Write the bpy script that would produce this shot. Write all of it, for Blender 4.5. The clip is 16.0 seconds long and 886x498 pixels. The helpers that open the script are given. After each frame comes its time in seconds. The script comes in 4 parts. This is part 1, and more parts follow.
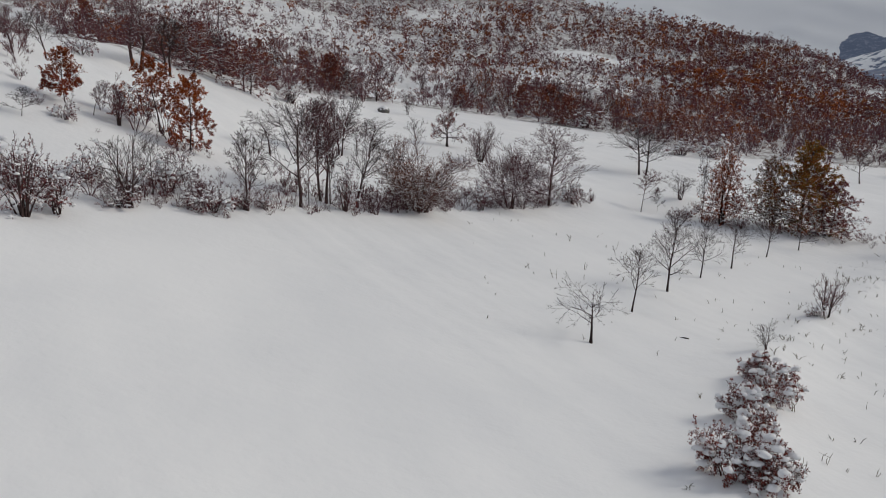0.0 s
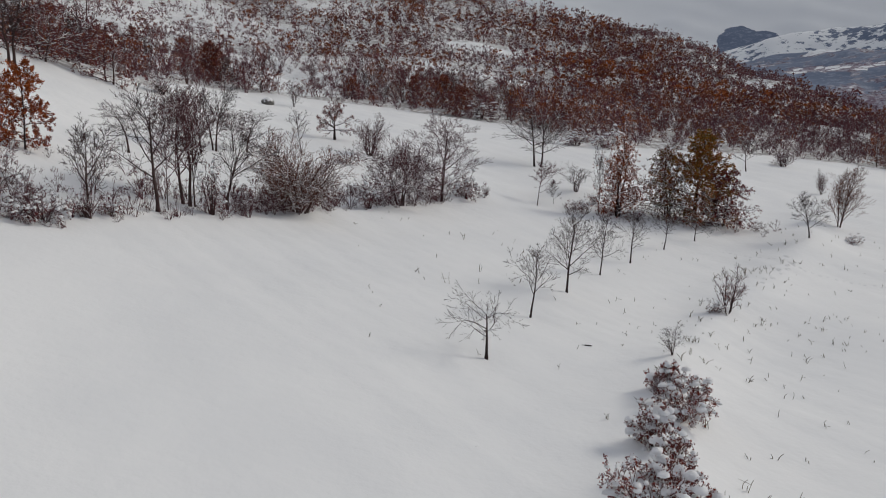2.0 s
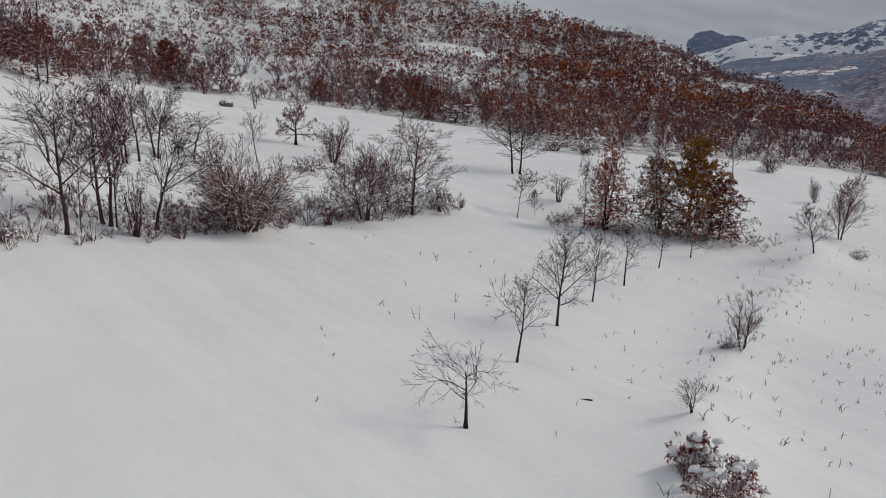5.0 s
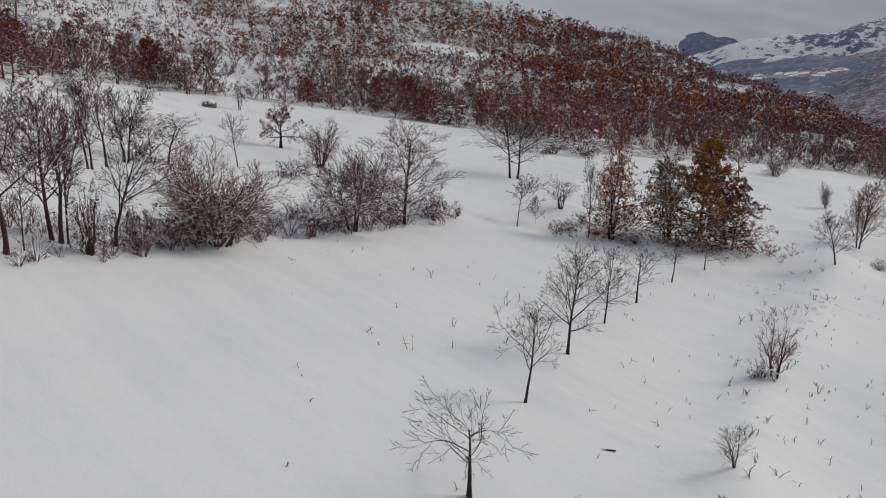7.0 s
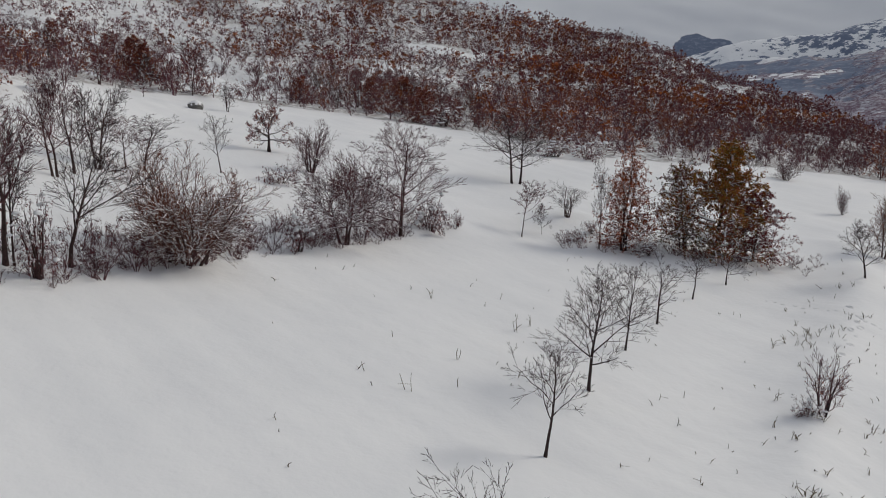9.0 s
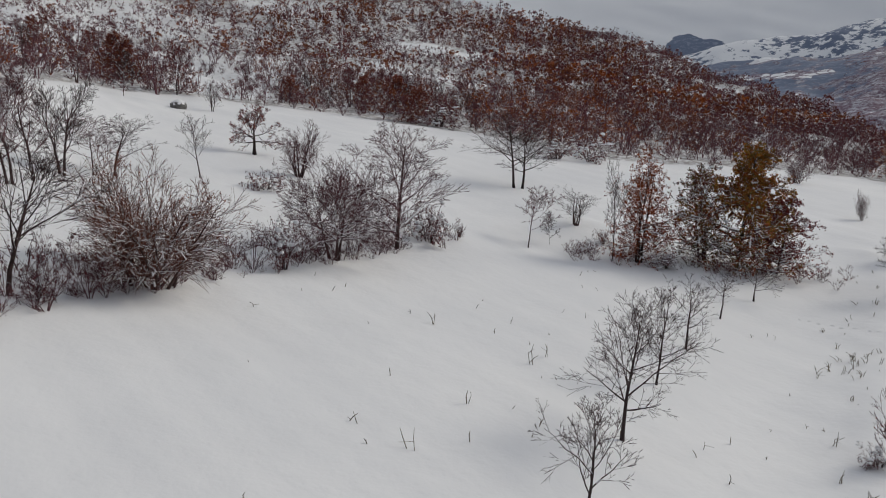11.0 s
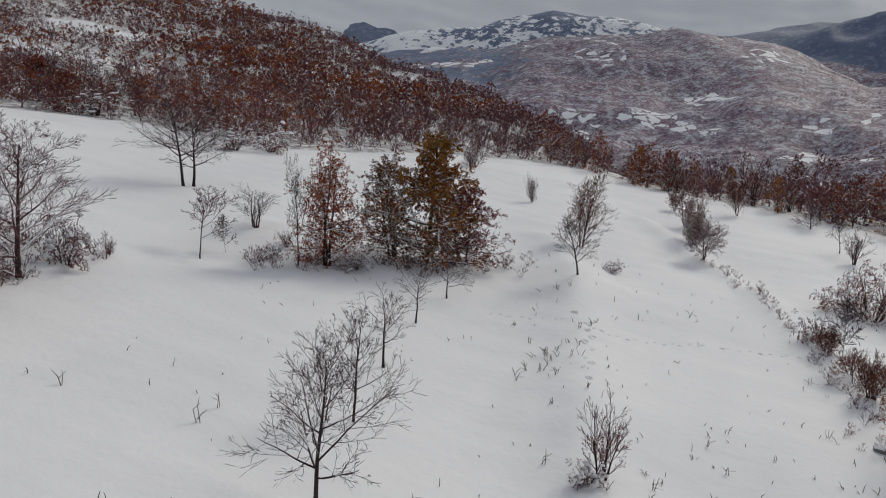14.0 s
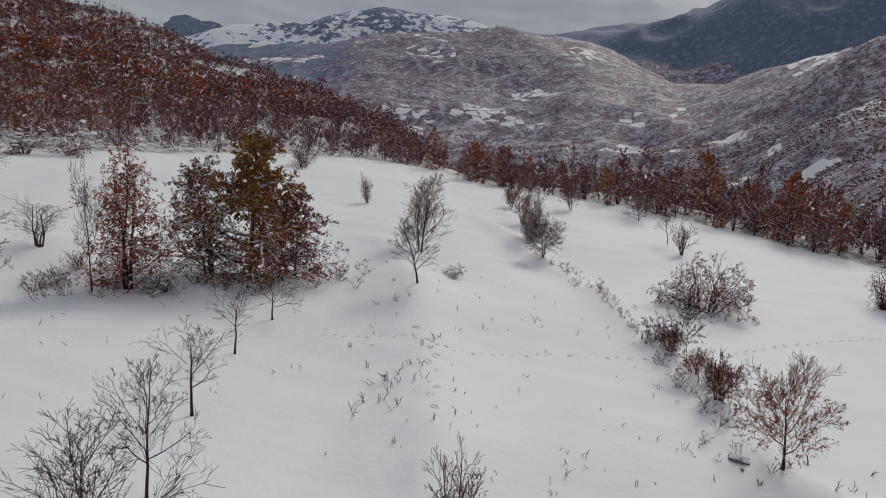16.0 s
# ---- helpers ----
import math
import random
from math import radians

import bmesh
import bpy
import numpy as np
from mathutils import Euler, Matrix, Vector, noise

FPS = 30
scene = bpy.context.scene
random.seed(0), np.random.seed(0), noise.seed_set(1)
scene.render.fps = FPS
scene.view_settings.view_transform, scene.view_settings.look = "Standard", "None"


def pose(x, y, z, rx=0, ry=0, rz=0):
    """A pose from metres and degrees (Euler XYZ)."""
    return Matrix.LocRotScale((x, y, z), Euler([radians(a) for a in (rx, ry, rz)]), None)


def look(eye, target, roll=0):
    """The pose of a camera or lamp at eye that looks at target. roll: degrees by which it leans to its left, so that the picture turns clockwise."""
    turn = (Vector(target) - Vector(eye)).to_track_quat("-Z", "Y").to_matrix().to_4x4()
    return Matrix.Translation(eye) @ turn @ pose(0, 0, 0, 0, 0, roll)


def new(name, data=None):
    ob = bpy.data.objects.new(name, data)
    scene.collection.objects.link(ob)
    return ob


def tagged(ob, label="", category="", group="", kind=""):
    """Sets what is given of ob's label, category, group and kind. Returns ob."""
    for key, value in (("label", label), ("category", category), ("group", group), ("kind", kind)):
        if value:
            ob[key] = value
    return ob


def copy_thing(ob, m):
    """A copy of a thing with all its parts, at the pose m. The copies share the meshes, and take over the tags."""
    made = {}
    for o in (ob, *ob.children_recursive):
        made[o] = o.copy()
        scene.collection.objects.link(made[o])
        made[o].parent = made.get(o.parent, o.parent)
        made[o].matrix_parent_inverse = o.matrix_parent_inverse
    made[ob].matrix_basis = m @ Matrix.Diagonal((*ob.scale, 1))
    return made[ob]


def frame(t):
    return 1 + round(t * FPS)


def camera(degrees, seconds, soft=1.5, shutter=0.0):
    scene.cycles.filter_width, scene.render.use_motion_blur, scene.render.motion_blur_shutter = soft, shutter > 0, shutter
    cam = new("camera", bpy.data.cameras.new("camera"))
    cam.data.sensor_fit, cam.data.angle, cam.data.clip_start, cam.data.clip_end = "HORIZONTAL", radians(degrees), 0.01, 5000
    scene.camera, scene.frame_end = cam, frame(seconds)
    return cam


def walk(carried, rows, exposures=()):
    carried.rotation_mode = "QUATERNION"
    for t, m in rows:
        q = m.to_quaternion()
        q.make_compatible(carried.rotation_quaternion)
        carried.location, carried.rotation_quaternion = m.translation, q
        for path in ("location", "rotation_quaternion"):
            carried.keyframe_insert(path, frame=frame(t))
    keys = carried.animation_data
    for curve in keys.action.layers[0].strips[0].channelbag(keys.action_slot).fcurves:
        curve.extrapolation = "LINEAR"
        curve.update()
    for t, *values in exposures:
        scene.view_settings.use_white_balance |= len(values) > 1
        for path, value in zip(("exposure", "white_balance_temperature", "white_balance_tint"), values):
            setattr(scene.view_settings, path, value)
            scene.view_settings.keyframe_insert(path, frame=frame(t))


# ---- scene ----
cam = camera(60.0, 16.0, soft=1.0)
# seconds, eye, yaw (left), pitch (up), roll in degrees
PATH = [
    (0, (0.00, 0.00, 12.00), -0.46, -9.75, 0.28),
    (0.5, (0.34, 0.99, 11.93), -3.54, -9.95, 0.08),
    (1, (0.67, 2.02, 11.90), -5.72, -10.14, -0.15),
    (1.5, (0.90, 3.08, 11.89), -7.08, -10.26, -0.18),
    (2, (1.12, 4.15, 11.89), -7.94, -10.31, -0.13),
    (2.5, (1.31, 5.22, 11.89), -8.51, -10.32, -0.12),
    (3, (1.51, 6.30, 11.89), -8.95, -10.29, -0.06),
    (3.5, (1.72, 7.36, 11.88), -9.26, -10.23, -0.10),
    (4, (1.88, 8.40, 11.90), -9.54, -10.19, -0.05),
    (6.5, (2.68, 13.75, 11.87), -10.40, -10.02, 0.01),
    (7, (2.81, 14.80, 11.88), -10.53, -10.02, 0.03),
    (7.5, (2.95, 15.87, 11.90), -10.62, -9.99, 0.04),
    (8, (3.08, 16.95, 11.89), -10.74, -9.96, 0.04),
    (8.5, (3.20, 17.99, 11.89), -10.85, -9.95, 0.03),
    (9, (3.31, 19.00, 11.89), -10.89, -9.90, 0.01),
    (11.5, (3.88, 24.29, 11.90), -11.97, -9.90, 0.04),
    (11.6, (3.92, 24.42, 11.92), -14.69, -10.02, 0.06),
    (11.7, (3.96, 24.56, 11.95), -19.13, -10.21, 0.10),
    (11.8, (4.00, 24.69, 11.97), -23.14, -10.38, 0.13),
    (11.9, (4.04, 24.82, 12.00), -25.29, -10.47, 0.15),
    (12, (4.08, 24.96, 12.02), -26.29, -10.51, 0.16),
    (12.5, (4.55, 25.68, 12.05), -29.16, -10.59, 0.16),
    (13, (5.21, 26.51, 12.03), -31.37, -10.72, 0.03),
    (13.5, (5.83, 27.40, 12.03), -32.81, -10.83, -0.06),
    (14, (6.45, 28.31, 12.04), -34.34, -10.92, -0.00),
    (14.1, (6.58, 28.46, 12.04), -36.49, -11.00, 0.04),
    (14.2, (6.70, 28.61, 12.03), -38.92, -11.08, 0.08),
    (14.3, (6.83, 28.77, 12.03), -39.93, -11.12, 0.10),
    (14.4, (6.95, 28.92, 12.03), -40.73, -11.15, 0.12),
    (14.5, (7.07, 29.07, 12.02), -41.07, -11.16, 0.12),
    (15, (7.85, 29.79, 12.03), -43.53, -11.21, 0.02),
    (15.5, (8.64, 30.51, 12.00), -45.29, -11.23, -0.10),
    (16, (9.43, 31.28, 11.99), -46.45, -11.22, -0.13),
]
walk(cam, [(t, pose(*eye, 90 + pitch, 0, yaw) @ pose(0, 0, 0, 0, 0, roll)) for t, eye, yaw, pitch, roll in PATH])

# ---- light ----
world = bpy.data.worlds.new("overcast_sky")
scene.world = world
world.use_nodes = True
wn, wl = world.node_tree.nodes, world.node_tree.links
wn.clear()
SUN_EL, SUN_AZ = 34.0, 75.0   # degrees above the horizon; degrees to the right of +y
sky = wn.new("ShaderNodeTexSky")
sky.sky_type, sky.sun_disc = "NISHITA", False
sky.sun_elevation, sky.sun_rotation = radians(SUN_EL), radians(SUN_AZ)
sky.dust_density, sky.altitude = 2.0, 900
gain = wn.new("ShaderNodeVectorMath")
gain.operation = "SCALE"
gain.inputs["Scale"].default_value = 0.1
wl.new(sky.outputs[0], gain.inputs[0])
where = wn.new("ShaderNodeTexCoord")
stretch = wn.new("ShaderNodeMapping")
stretch.inputs["Scale"].default_value = (1.2, 1.2, 5.0)
wl.new(where.outputs["Generated"], stretch.inputs[0])
cloud = wn.new("ShaderNodeTexNoise")
cloud.inputs["Scale"].default_value, cloud.inputs["Detail"].default_value, cloud.inputs["Roughness"].default_value = 1.6, 6, 0.55
wl.new(stretch.outputs[0], cloud.inputs["Vector"])
tone = wn.new("ShaderNodeValToRGB")
tone.color_ramp.elements[0].position, tone.color_ramp.elements[1].position = 0.36, 0.66
tone.color_ramp.elements[0].color = (0.225, 0.252, 0.31, 1)
tone.color_ramp.elements[1].color = (0.6, 0.6, 0.605, 1)
wl.new(cloud.outputs[0], tone.inputs[0])
cover = wn.new("ShaderNodeMix")
cover.data_type = "RGBA"
cover.inputs[0].default_value = 0.88
wl.new(gain.outputs[0], cover.inputs[6])
wl.new(tone.outputs[0], cover.inputs[7])
back = wn.new("ShaderNodeBackground")
back.inputs["Strength"].default_value = 0.88
wl.new(cover.outputs[2], back.inputs["Color"])
wl.new(back.outputs[0], wn.new("ShaderNodeOutputWorld").inputs["Surface"])

sun = new("sun", bpy.data.lights.new("sun", "SUN"))
sun.data.energy, sun.data.angle, sun.data.color = 1.35, radians(18), (1.0, 0.94, 0.82)
el, az = radians(SUN_EL), radians(SUN_AZ)
sun.matrix_world = look((math.sin(az) * math.cos(el) * 50, math.cos(az) * math.cos(el) * 50, math.sin(el) * 50), (0, 0, 0))


# ---- materials ----
def shader(name):
    mat = bpy.data.materials.new(name)
    mat.use_nodes = True
    nt = mat.node_tree
    return mat, nt.nodes, nt.links, nt.nodes["Principled BSDF"]


def noise_node(n, l, scale, detail=4, rough=0.55, vec=None):
    t = n.new("ShaderNodeTexNoise")
    t.inputs["Scale"].default_value, t.inputs["Detail"].default_value, t.inputs["Roughness"].default_value = scale, detail, rough
    if vec is None:
        vec = n.new("ShaderNodeNewGeometry").outputs["Position"]
    l.new(vec, t.inputs["Vector"])
    return t.outputs[0]


def ramp(n, l, fac, stops):
    r = n.new("ShaderNodeValToRGB")
    e = r.color_ramp.elements
    while len(e) < len(stops):
        e.new(0.5)
    for k, (p, c) in enumerate(stops):
        e[k].position, e[k].color = p, (*c, 1) if len(c) == 3 else c
    l.new(fac, r.inputs[0])
    return r.outputs[0]


def span(n, l, value, lo, hi, a=0.0, b=1.0):
    m = n.new("ShaderNodeMapRange")
    m.interpolation_type = "SMOOTHSTEP"
    for k, v in enumerate((lo, hi, a, b)):
        m.inputs[k + 1].default_value = v
    l.new(value, m.inputs[0])
    return m.outputs[0]


def maths(n, l, op, a, b):
    m = n.new("ShaderNodeMath")
    m.operation = op
    for k, v in enumerate((a, b)):
        if isinstance(v, (int, float)):
            m.inputs[k].default_value = v
        else:
            l.new(v, m.inputs[k])
    return m.outputs[0]


def mix(n, l, fac, a, b):
    m = n.new("ShaderNodeMix")
    m.data_type = "RGBA"
    for k, v in ((0, fac), (6, a), (7, b)):
        if isinstance(v, (int, float)):
            m.inputs[k].default_value = v
        elif isinstance(v, tuple):
            m.inputs[k].default_value = (*v, 1)
        else:
            l.new(v, m.inputs[k])
    return m.outputs[2]


def bump(n, l, bsdf, height, strength, dist):
    b = n.new("ShaderNodeBump")
    b.inputs["Strength"].default_value, b.inputs["Distance"].default_value = strength, dist
    l.new(height, b.inputs["Height"])
    l.new(b.outputs[0], bsdf.inputs["Normal"])


SNOW = (0.83, 0.84, 0.86)


def woody(name, dark, light, snow=0.5, rough=0.85, grain=9.0, patch=0.7):
    """Bark, twigs or dead leaves, with snow caught on what faces up. snow: how much of it."""
    mat, n, l, b = shader(name)
    fine, broad = noise_node(n, l, grain, 3), noise_node(n, l, patch, 2)
    col = mix(n, l, span(n, l, maths(n, l, "ADD", fine, maths(n, l, "MULTIPLY", broad, 0.8)), 0.6, 1.15), dark, light)
    if snow > 0:
        g = n.new("ShaderNodeNewGeometry")
        split = n.new("ShaderNodeSeparateXYZ")
        l.new(g.outputs["Normal"], split.inputs[0])
        up = maths(n, l, "ADD", split.outputs["Z"], maths(n, l, "MULTIPLY", maths(n, l, "SUBTRACT", noise_node(n, l, 3.0, 2), 0.5), 1.5))
        cut = 1.0 - snow
        col = mix(n, l, span(n, l, up, cut, cut + 0.12), col, SNOW)
    l.new(col, b.inputs["Base Color"])
    b.inputs["Roughness"].default_value = rough
    b.inputs["Specular IOR Level"].default_value = 0.25
    return mat


M = {
    "bark": woody("dark_bark", (0.018, 0.011, 0.011), (0.052, 0.034, 0.032), 0.06),
    "bark_snow": woody("snowy_bark", (0.032, 0.018, 0.017), (0.09, 0.056, 0.052), 0.25),
    "twig": woody("dark_twigs", (0.022, 0.012, 0.013), (0.07, 0.041, 0.04), 0.05),
    "twig_snow": woody("snowy_twigs", (0.055, 0.022, 0.027), (0.165, 0.075, 0.082), 0.2),
    "twig_red": woody("reddish_twigs", (0.07, 0.028, 0.022), (0.2, 0.085, 0.06), 0.12),
    "leaf_brown": woody("brown_leaves", (0.14, 0.034, 0.016), (0.36, 0.105, 0.045), 0.02, grain=5),
    "leaf_orange": woody("orange_leaves", (0.2, 0.038, 0.01), (0.48, 0.12, 0.028), 0.02, grain=5),
    "leaf_gold": woody("golden_leaves", (0.19, 0.085, 0.012), (0.46, 0.22, 0.035), 0.02, grain=5),
    "leaf_olive": woody("olive_leaves", (0.06, 0.05, 0.012), (0.19, 0.14, 0.03), 0.06, grain=5),
    "leaf_red": woody("red_brown_leaves", (0.13, 0.02, 0.016), (0.32, 0.06, 0.038), 0.04, grain=5),
    "leaf_dark": woody("dark_purple_leaves", (0.08, 0.02, 0.026), (0.22, 0.062, 0.068), 0.08, grain=5),
    "hill_twig": woody("hillside_twigs", (0.06, 0.024, 0.032), (0.2, 0.092, 0.105), 0.2, grain=4, patch=0.12),
    "hill_dark": woody("hillside_purple_leaves", (0.07, 0.019, 0.024), (0.24, 0.076, 0.075), 0.14, grain=4, patch=0.12),
    "hill_brown": woody("hillside_brown_leaves", (0.11, 0.03, 0.016), (0.36, 0.12, 0.05), 0.12, grain=4, patch=0.12),
    "hill_rust": woody("hillside_rusty_leaves", (0.18, 0.038, 0.012), (0.5, 0.14, 0.036), 0.08, grain=4, patch=0.12),
    "far_wood": woody("distant_snowy_woods", (0.09, 0.046, 0.066), (0.25, 0.16, 0.195), 0.26, grain=0.6, patch=0.03),
    "straw": woody("dry_stalks", (0.05, 0.036, 0.022), (0.17, 0.13, 0.08), 0.1),
    "stone": woody("snowy_stone", (0.05, 0.05, 0.05), (0.2, 0.19, 0.18), 0.65),
}


def snow_ground():
    mat, n, l, b = shader("snow_cover")
    pos = n.new("ShaderNodeNewGeometry").outputs["Position"]
    zone = n.new("ShaderNodeAttribute")
    zone.attribute_name = "zone"
    sp = n.new("ShaderNodeSeparateColor")
    l.new(zone.outputs["Color"], sp.inputs[0])
    wood = sp.outputs[0]
    fray, tear = noise_node(n, l, 0.035, 6, 0.65), noise_node(n, l, 0.014, 9, 0.72)
    fields = span(n, l, maths(n, l, "ADD", sp.outputs[1], maths(n, l, "ADD", maths(n, l, "MULTIPLY", maths(n, l, "SUBTRACT", fray, 0.5), 0.9), maths(n, l, "MULTIPLY", maths(n, l, "SUBTRACT", tear, 0.5), 0.7))), 0.47, 0.53)
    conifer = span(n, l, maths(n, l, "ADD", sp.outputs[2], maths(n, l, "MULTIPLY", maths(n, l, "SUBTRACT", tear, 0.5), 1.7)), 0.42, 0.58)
    flat = n.new("ShaderNodeVectorMath")
    flat.operation = "LENGTH"
    cut = n.new("ShaderNodeVectorMath")
    cut.operation = "MULTIPLY"
    cut.inputs[1].default_value = (1, 1, 0)
    l.new(pos, cut.inputs[0])
    l.new(cut.outputs[0], flat.inputs[0])
    flat_out = flat.outputs["Value"]
    # fresh snow with faint drifts
    drift, grainy = noise_node(n, l, 0.09, 5), noise_node(n, l, 2.2, 5)
    snow = mix(n, l, span(n, l, drift, 0.3, 0.7), (0.8, 0.81, 0.83), (0.87, 0.875, 0.885))
    # litter and grass that shows through where the ground is wooded
    litter = ramp(n, l, noise_node(n, l, 1.4, 6, 0.7), ((0.42, (0.05, 0.035, 0.028)), (0.6, (0.2, 0.15, 0.12))))
    thin = maths(n, l, "MULTIPLY", span(n, l, noise_node(n, l, 0.8, 6, 0.75), 0.41, 0.56), span(n, l, wood, 0.2, 0.9, 0, 0.72))
    near = mix(n, l, thin, snow, litter)
    # far woods: crowns a few metres across, snow between them; their colours carry painted haze
    crowns = n.new("ShaderNodeTexVoronoi")
    crowns.inputs["Scale"].default_value = 0.16
    l.new(pos, crowns.inputs["Vector"])
    hazy_tint = ramp(n, l, noise_node(n, l, 0.014, 7, 0.7), ((0.34, (0.058, 0.028, 0.052)), (0.5, (0.13, 0.078, 0.12)), (0.66, (0.135, 0.05, 0.072))))
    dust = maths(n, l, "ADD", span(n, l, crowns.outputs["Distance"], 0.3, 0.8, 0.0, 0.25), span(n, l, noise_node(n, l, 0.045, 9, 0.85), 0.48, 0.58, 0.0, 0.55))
    # small fields parted by hedges
    plots, hedge = n.new("ShaderNodeTexVoronoi"), n.new("ShaderNodeTexVoronoi")
    hedge.feature = "DISTANCE_TO_EDGE"
    level = n.new("ShaderNodeMapping")
    level.inputs["Scale"].default_value = (1, 1, 0)
    l.new(pos, level.inputs[0])
    for v in (plots, hedge):
        v.inputs["Scale"].default_value = 0.034
        l.new(level.outputs[0], v.inputs["Vector"])
    pick = n.new("ShaderNodeSeparateColor")
    l.new(plots.outputs["Color"], pick.inputs[0])
    ploughed = maths(n, l, "MULTIPLY", span(n, l, maths(n, l, "ADD", hedge.outputs["Distance"], maths(n, l, "MULTIPLY", noise_node(n, l, 0.12, 6, 0.7), 0.55)), 0.31, 0.37), span(n, l, pick.outputs[0], 0.42, 0.44))
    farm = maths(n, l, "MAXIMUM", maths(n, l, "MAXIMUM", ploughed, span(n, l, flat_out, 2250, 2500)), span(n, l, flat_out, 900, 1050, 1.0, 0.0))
    woods = mix(n, l, dust, hazy_tint, (0.6, 0.64, 0.71))
    # conifers: blue haze of distance put into both base colours
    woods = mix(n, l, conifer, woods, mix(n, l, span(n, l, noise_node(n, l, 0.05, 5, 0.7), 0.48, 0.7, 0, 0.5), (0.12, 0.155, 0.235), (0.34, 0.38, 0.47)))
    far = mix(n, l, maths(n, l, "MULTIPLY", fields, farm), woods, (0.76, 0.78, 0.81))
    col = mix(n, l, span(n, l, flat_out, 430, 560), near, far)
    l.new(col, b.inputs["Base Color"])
    b.inputs["Roughness"].default_value = 0.7
    b.inputs["Specular IOR Level"].default_value = 0.2
    h = maths(n, l, "ADD", maths(n, l, "MULTIPLY", grainy, 0.25), noise_node(n, l, 0.35, 5))
    bump(n, l, b, h, 0.35, 0.25)
    return mat


M["snow"] = snow_ground()


# ---- ground ----
def smooth(a, b, x):
    t = np.clip((x - a) / (b - a), 0, 1)
    return t * t * (3 - 2 * t)


def waves(x, y, size, seed=0.0):
    """Soft rolling relief between about -1 and 1, at that size in metres."""
    k = 2 * math.pi / size
    a = np.sin(k * (0.91 * x + 0.41 * y) + 1.3 + seed) + np.sin(k * (-0.52 * x + 0.83 * y) * 1.31 + 4.1 + 2 * seed)
    b = np.sin(k * (0.23 * x - 0.97 * y) * 1.87 + 2.2 + 3 * seed) + np.sin(k * (0.79 * x + 0.61 * y) * 2.43 + 0.4 + seed)
    return (a + 0.6 * b) / 2.6


def grain(x, y, size, seed=0):
    """Value noise between -1 and 1 with cells of that size in metres."""
    u, v = x / size, y / size
    i, j = np.floor(u), np.floor(v)
    fu, fv = u - i, v - j
    fu, fv = fu * fu * (3 - 2 * fu), fv * fv * (3 - 2 * fv)

    def at(a, b):
        k = np.sin(a * 127.1 + b * 311.7 + seed * 74.7) * 43758.5453
        return k - np.floor(k)

    top = at(i, j) * (1 - fu) + at(i + 1, j) * fu
    low = at(i, j + 1) * (1 - fu) + at(i + 1, j + 1) * fu
    return 2 * (top * (1 - fv) + low * fv) - 1


def rough(x, y, size, seed=0, octaves=4):
    c, s, total, k = 0.8, 0.6, 0.0, 1.0
    for n in range(octaves):
        total = total + k * grain(c * x - s * y, s * x + c * y, size / 2**n, seed + n)
        k *= 0.5
    return total / 1.6


def ridged(x, y, size, seed=0, octaves=4):
    total, k = 0.0, 1.0
    for n in range(octaves):
        total = total + k * (1 - 2 * np.abs(grain(0.8 * x - 0.6 * y, 0.6 * x + 0.8 * y, size / 2**n, seed + n)))
        k *= 0.5
    return total / 1.6


def along(x, y, line):
    """Distance to a line of corners and the side of it (positive to its right)."""
    best, side = np.full(np.shape(x), 1e9), np.zeros(np.shape(x))
    for (ax, ay), (bx, by) in zip(line, line[1:]):
        ux, uy = bx - ax, by - ay
        t = np.clip(((x - ax) * ux + (y - ay) * uy) / (ux * ux + uy * uy), 0, 1)
        d = np.hypot(x - ax - t * ux, y - ay - t * uy)
        s = np.sign((x - ax) * uy - (y - ay) * ux)
        side = np.where(d < best, s, side)
        best = np.minimum(d, best)
    return best, side


BERM = ((3, 2), (8.2, 18.5), (16.2, 35.5), (23.4, 44.5), (32, 54), (41, 63.5), (48, 74))
TERRACE = ((30, 20), (37, 40.5), (46, 49.5), (54, 59), (61, 69.5), (66, 80))
CUBIC = (2.442, 5.496, 1.267, -0.877, -6.951, 1.155, 0.053, 2.981, -1.088, -0.908)


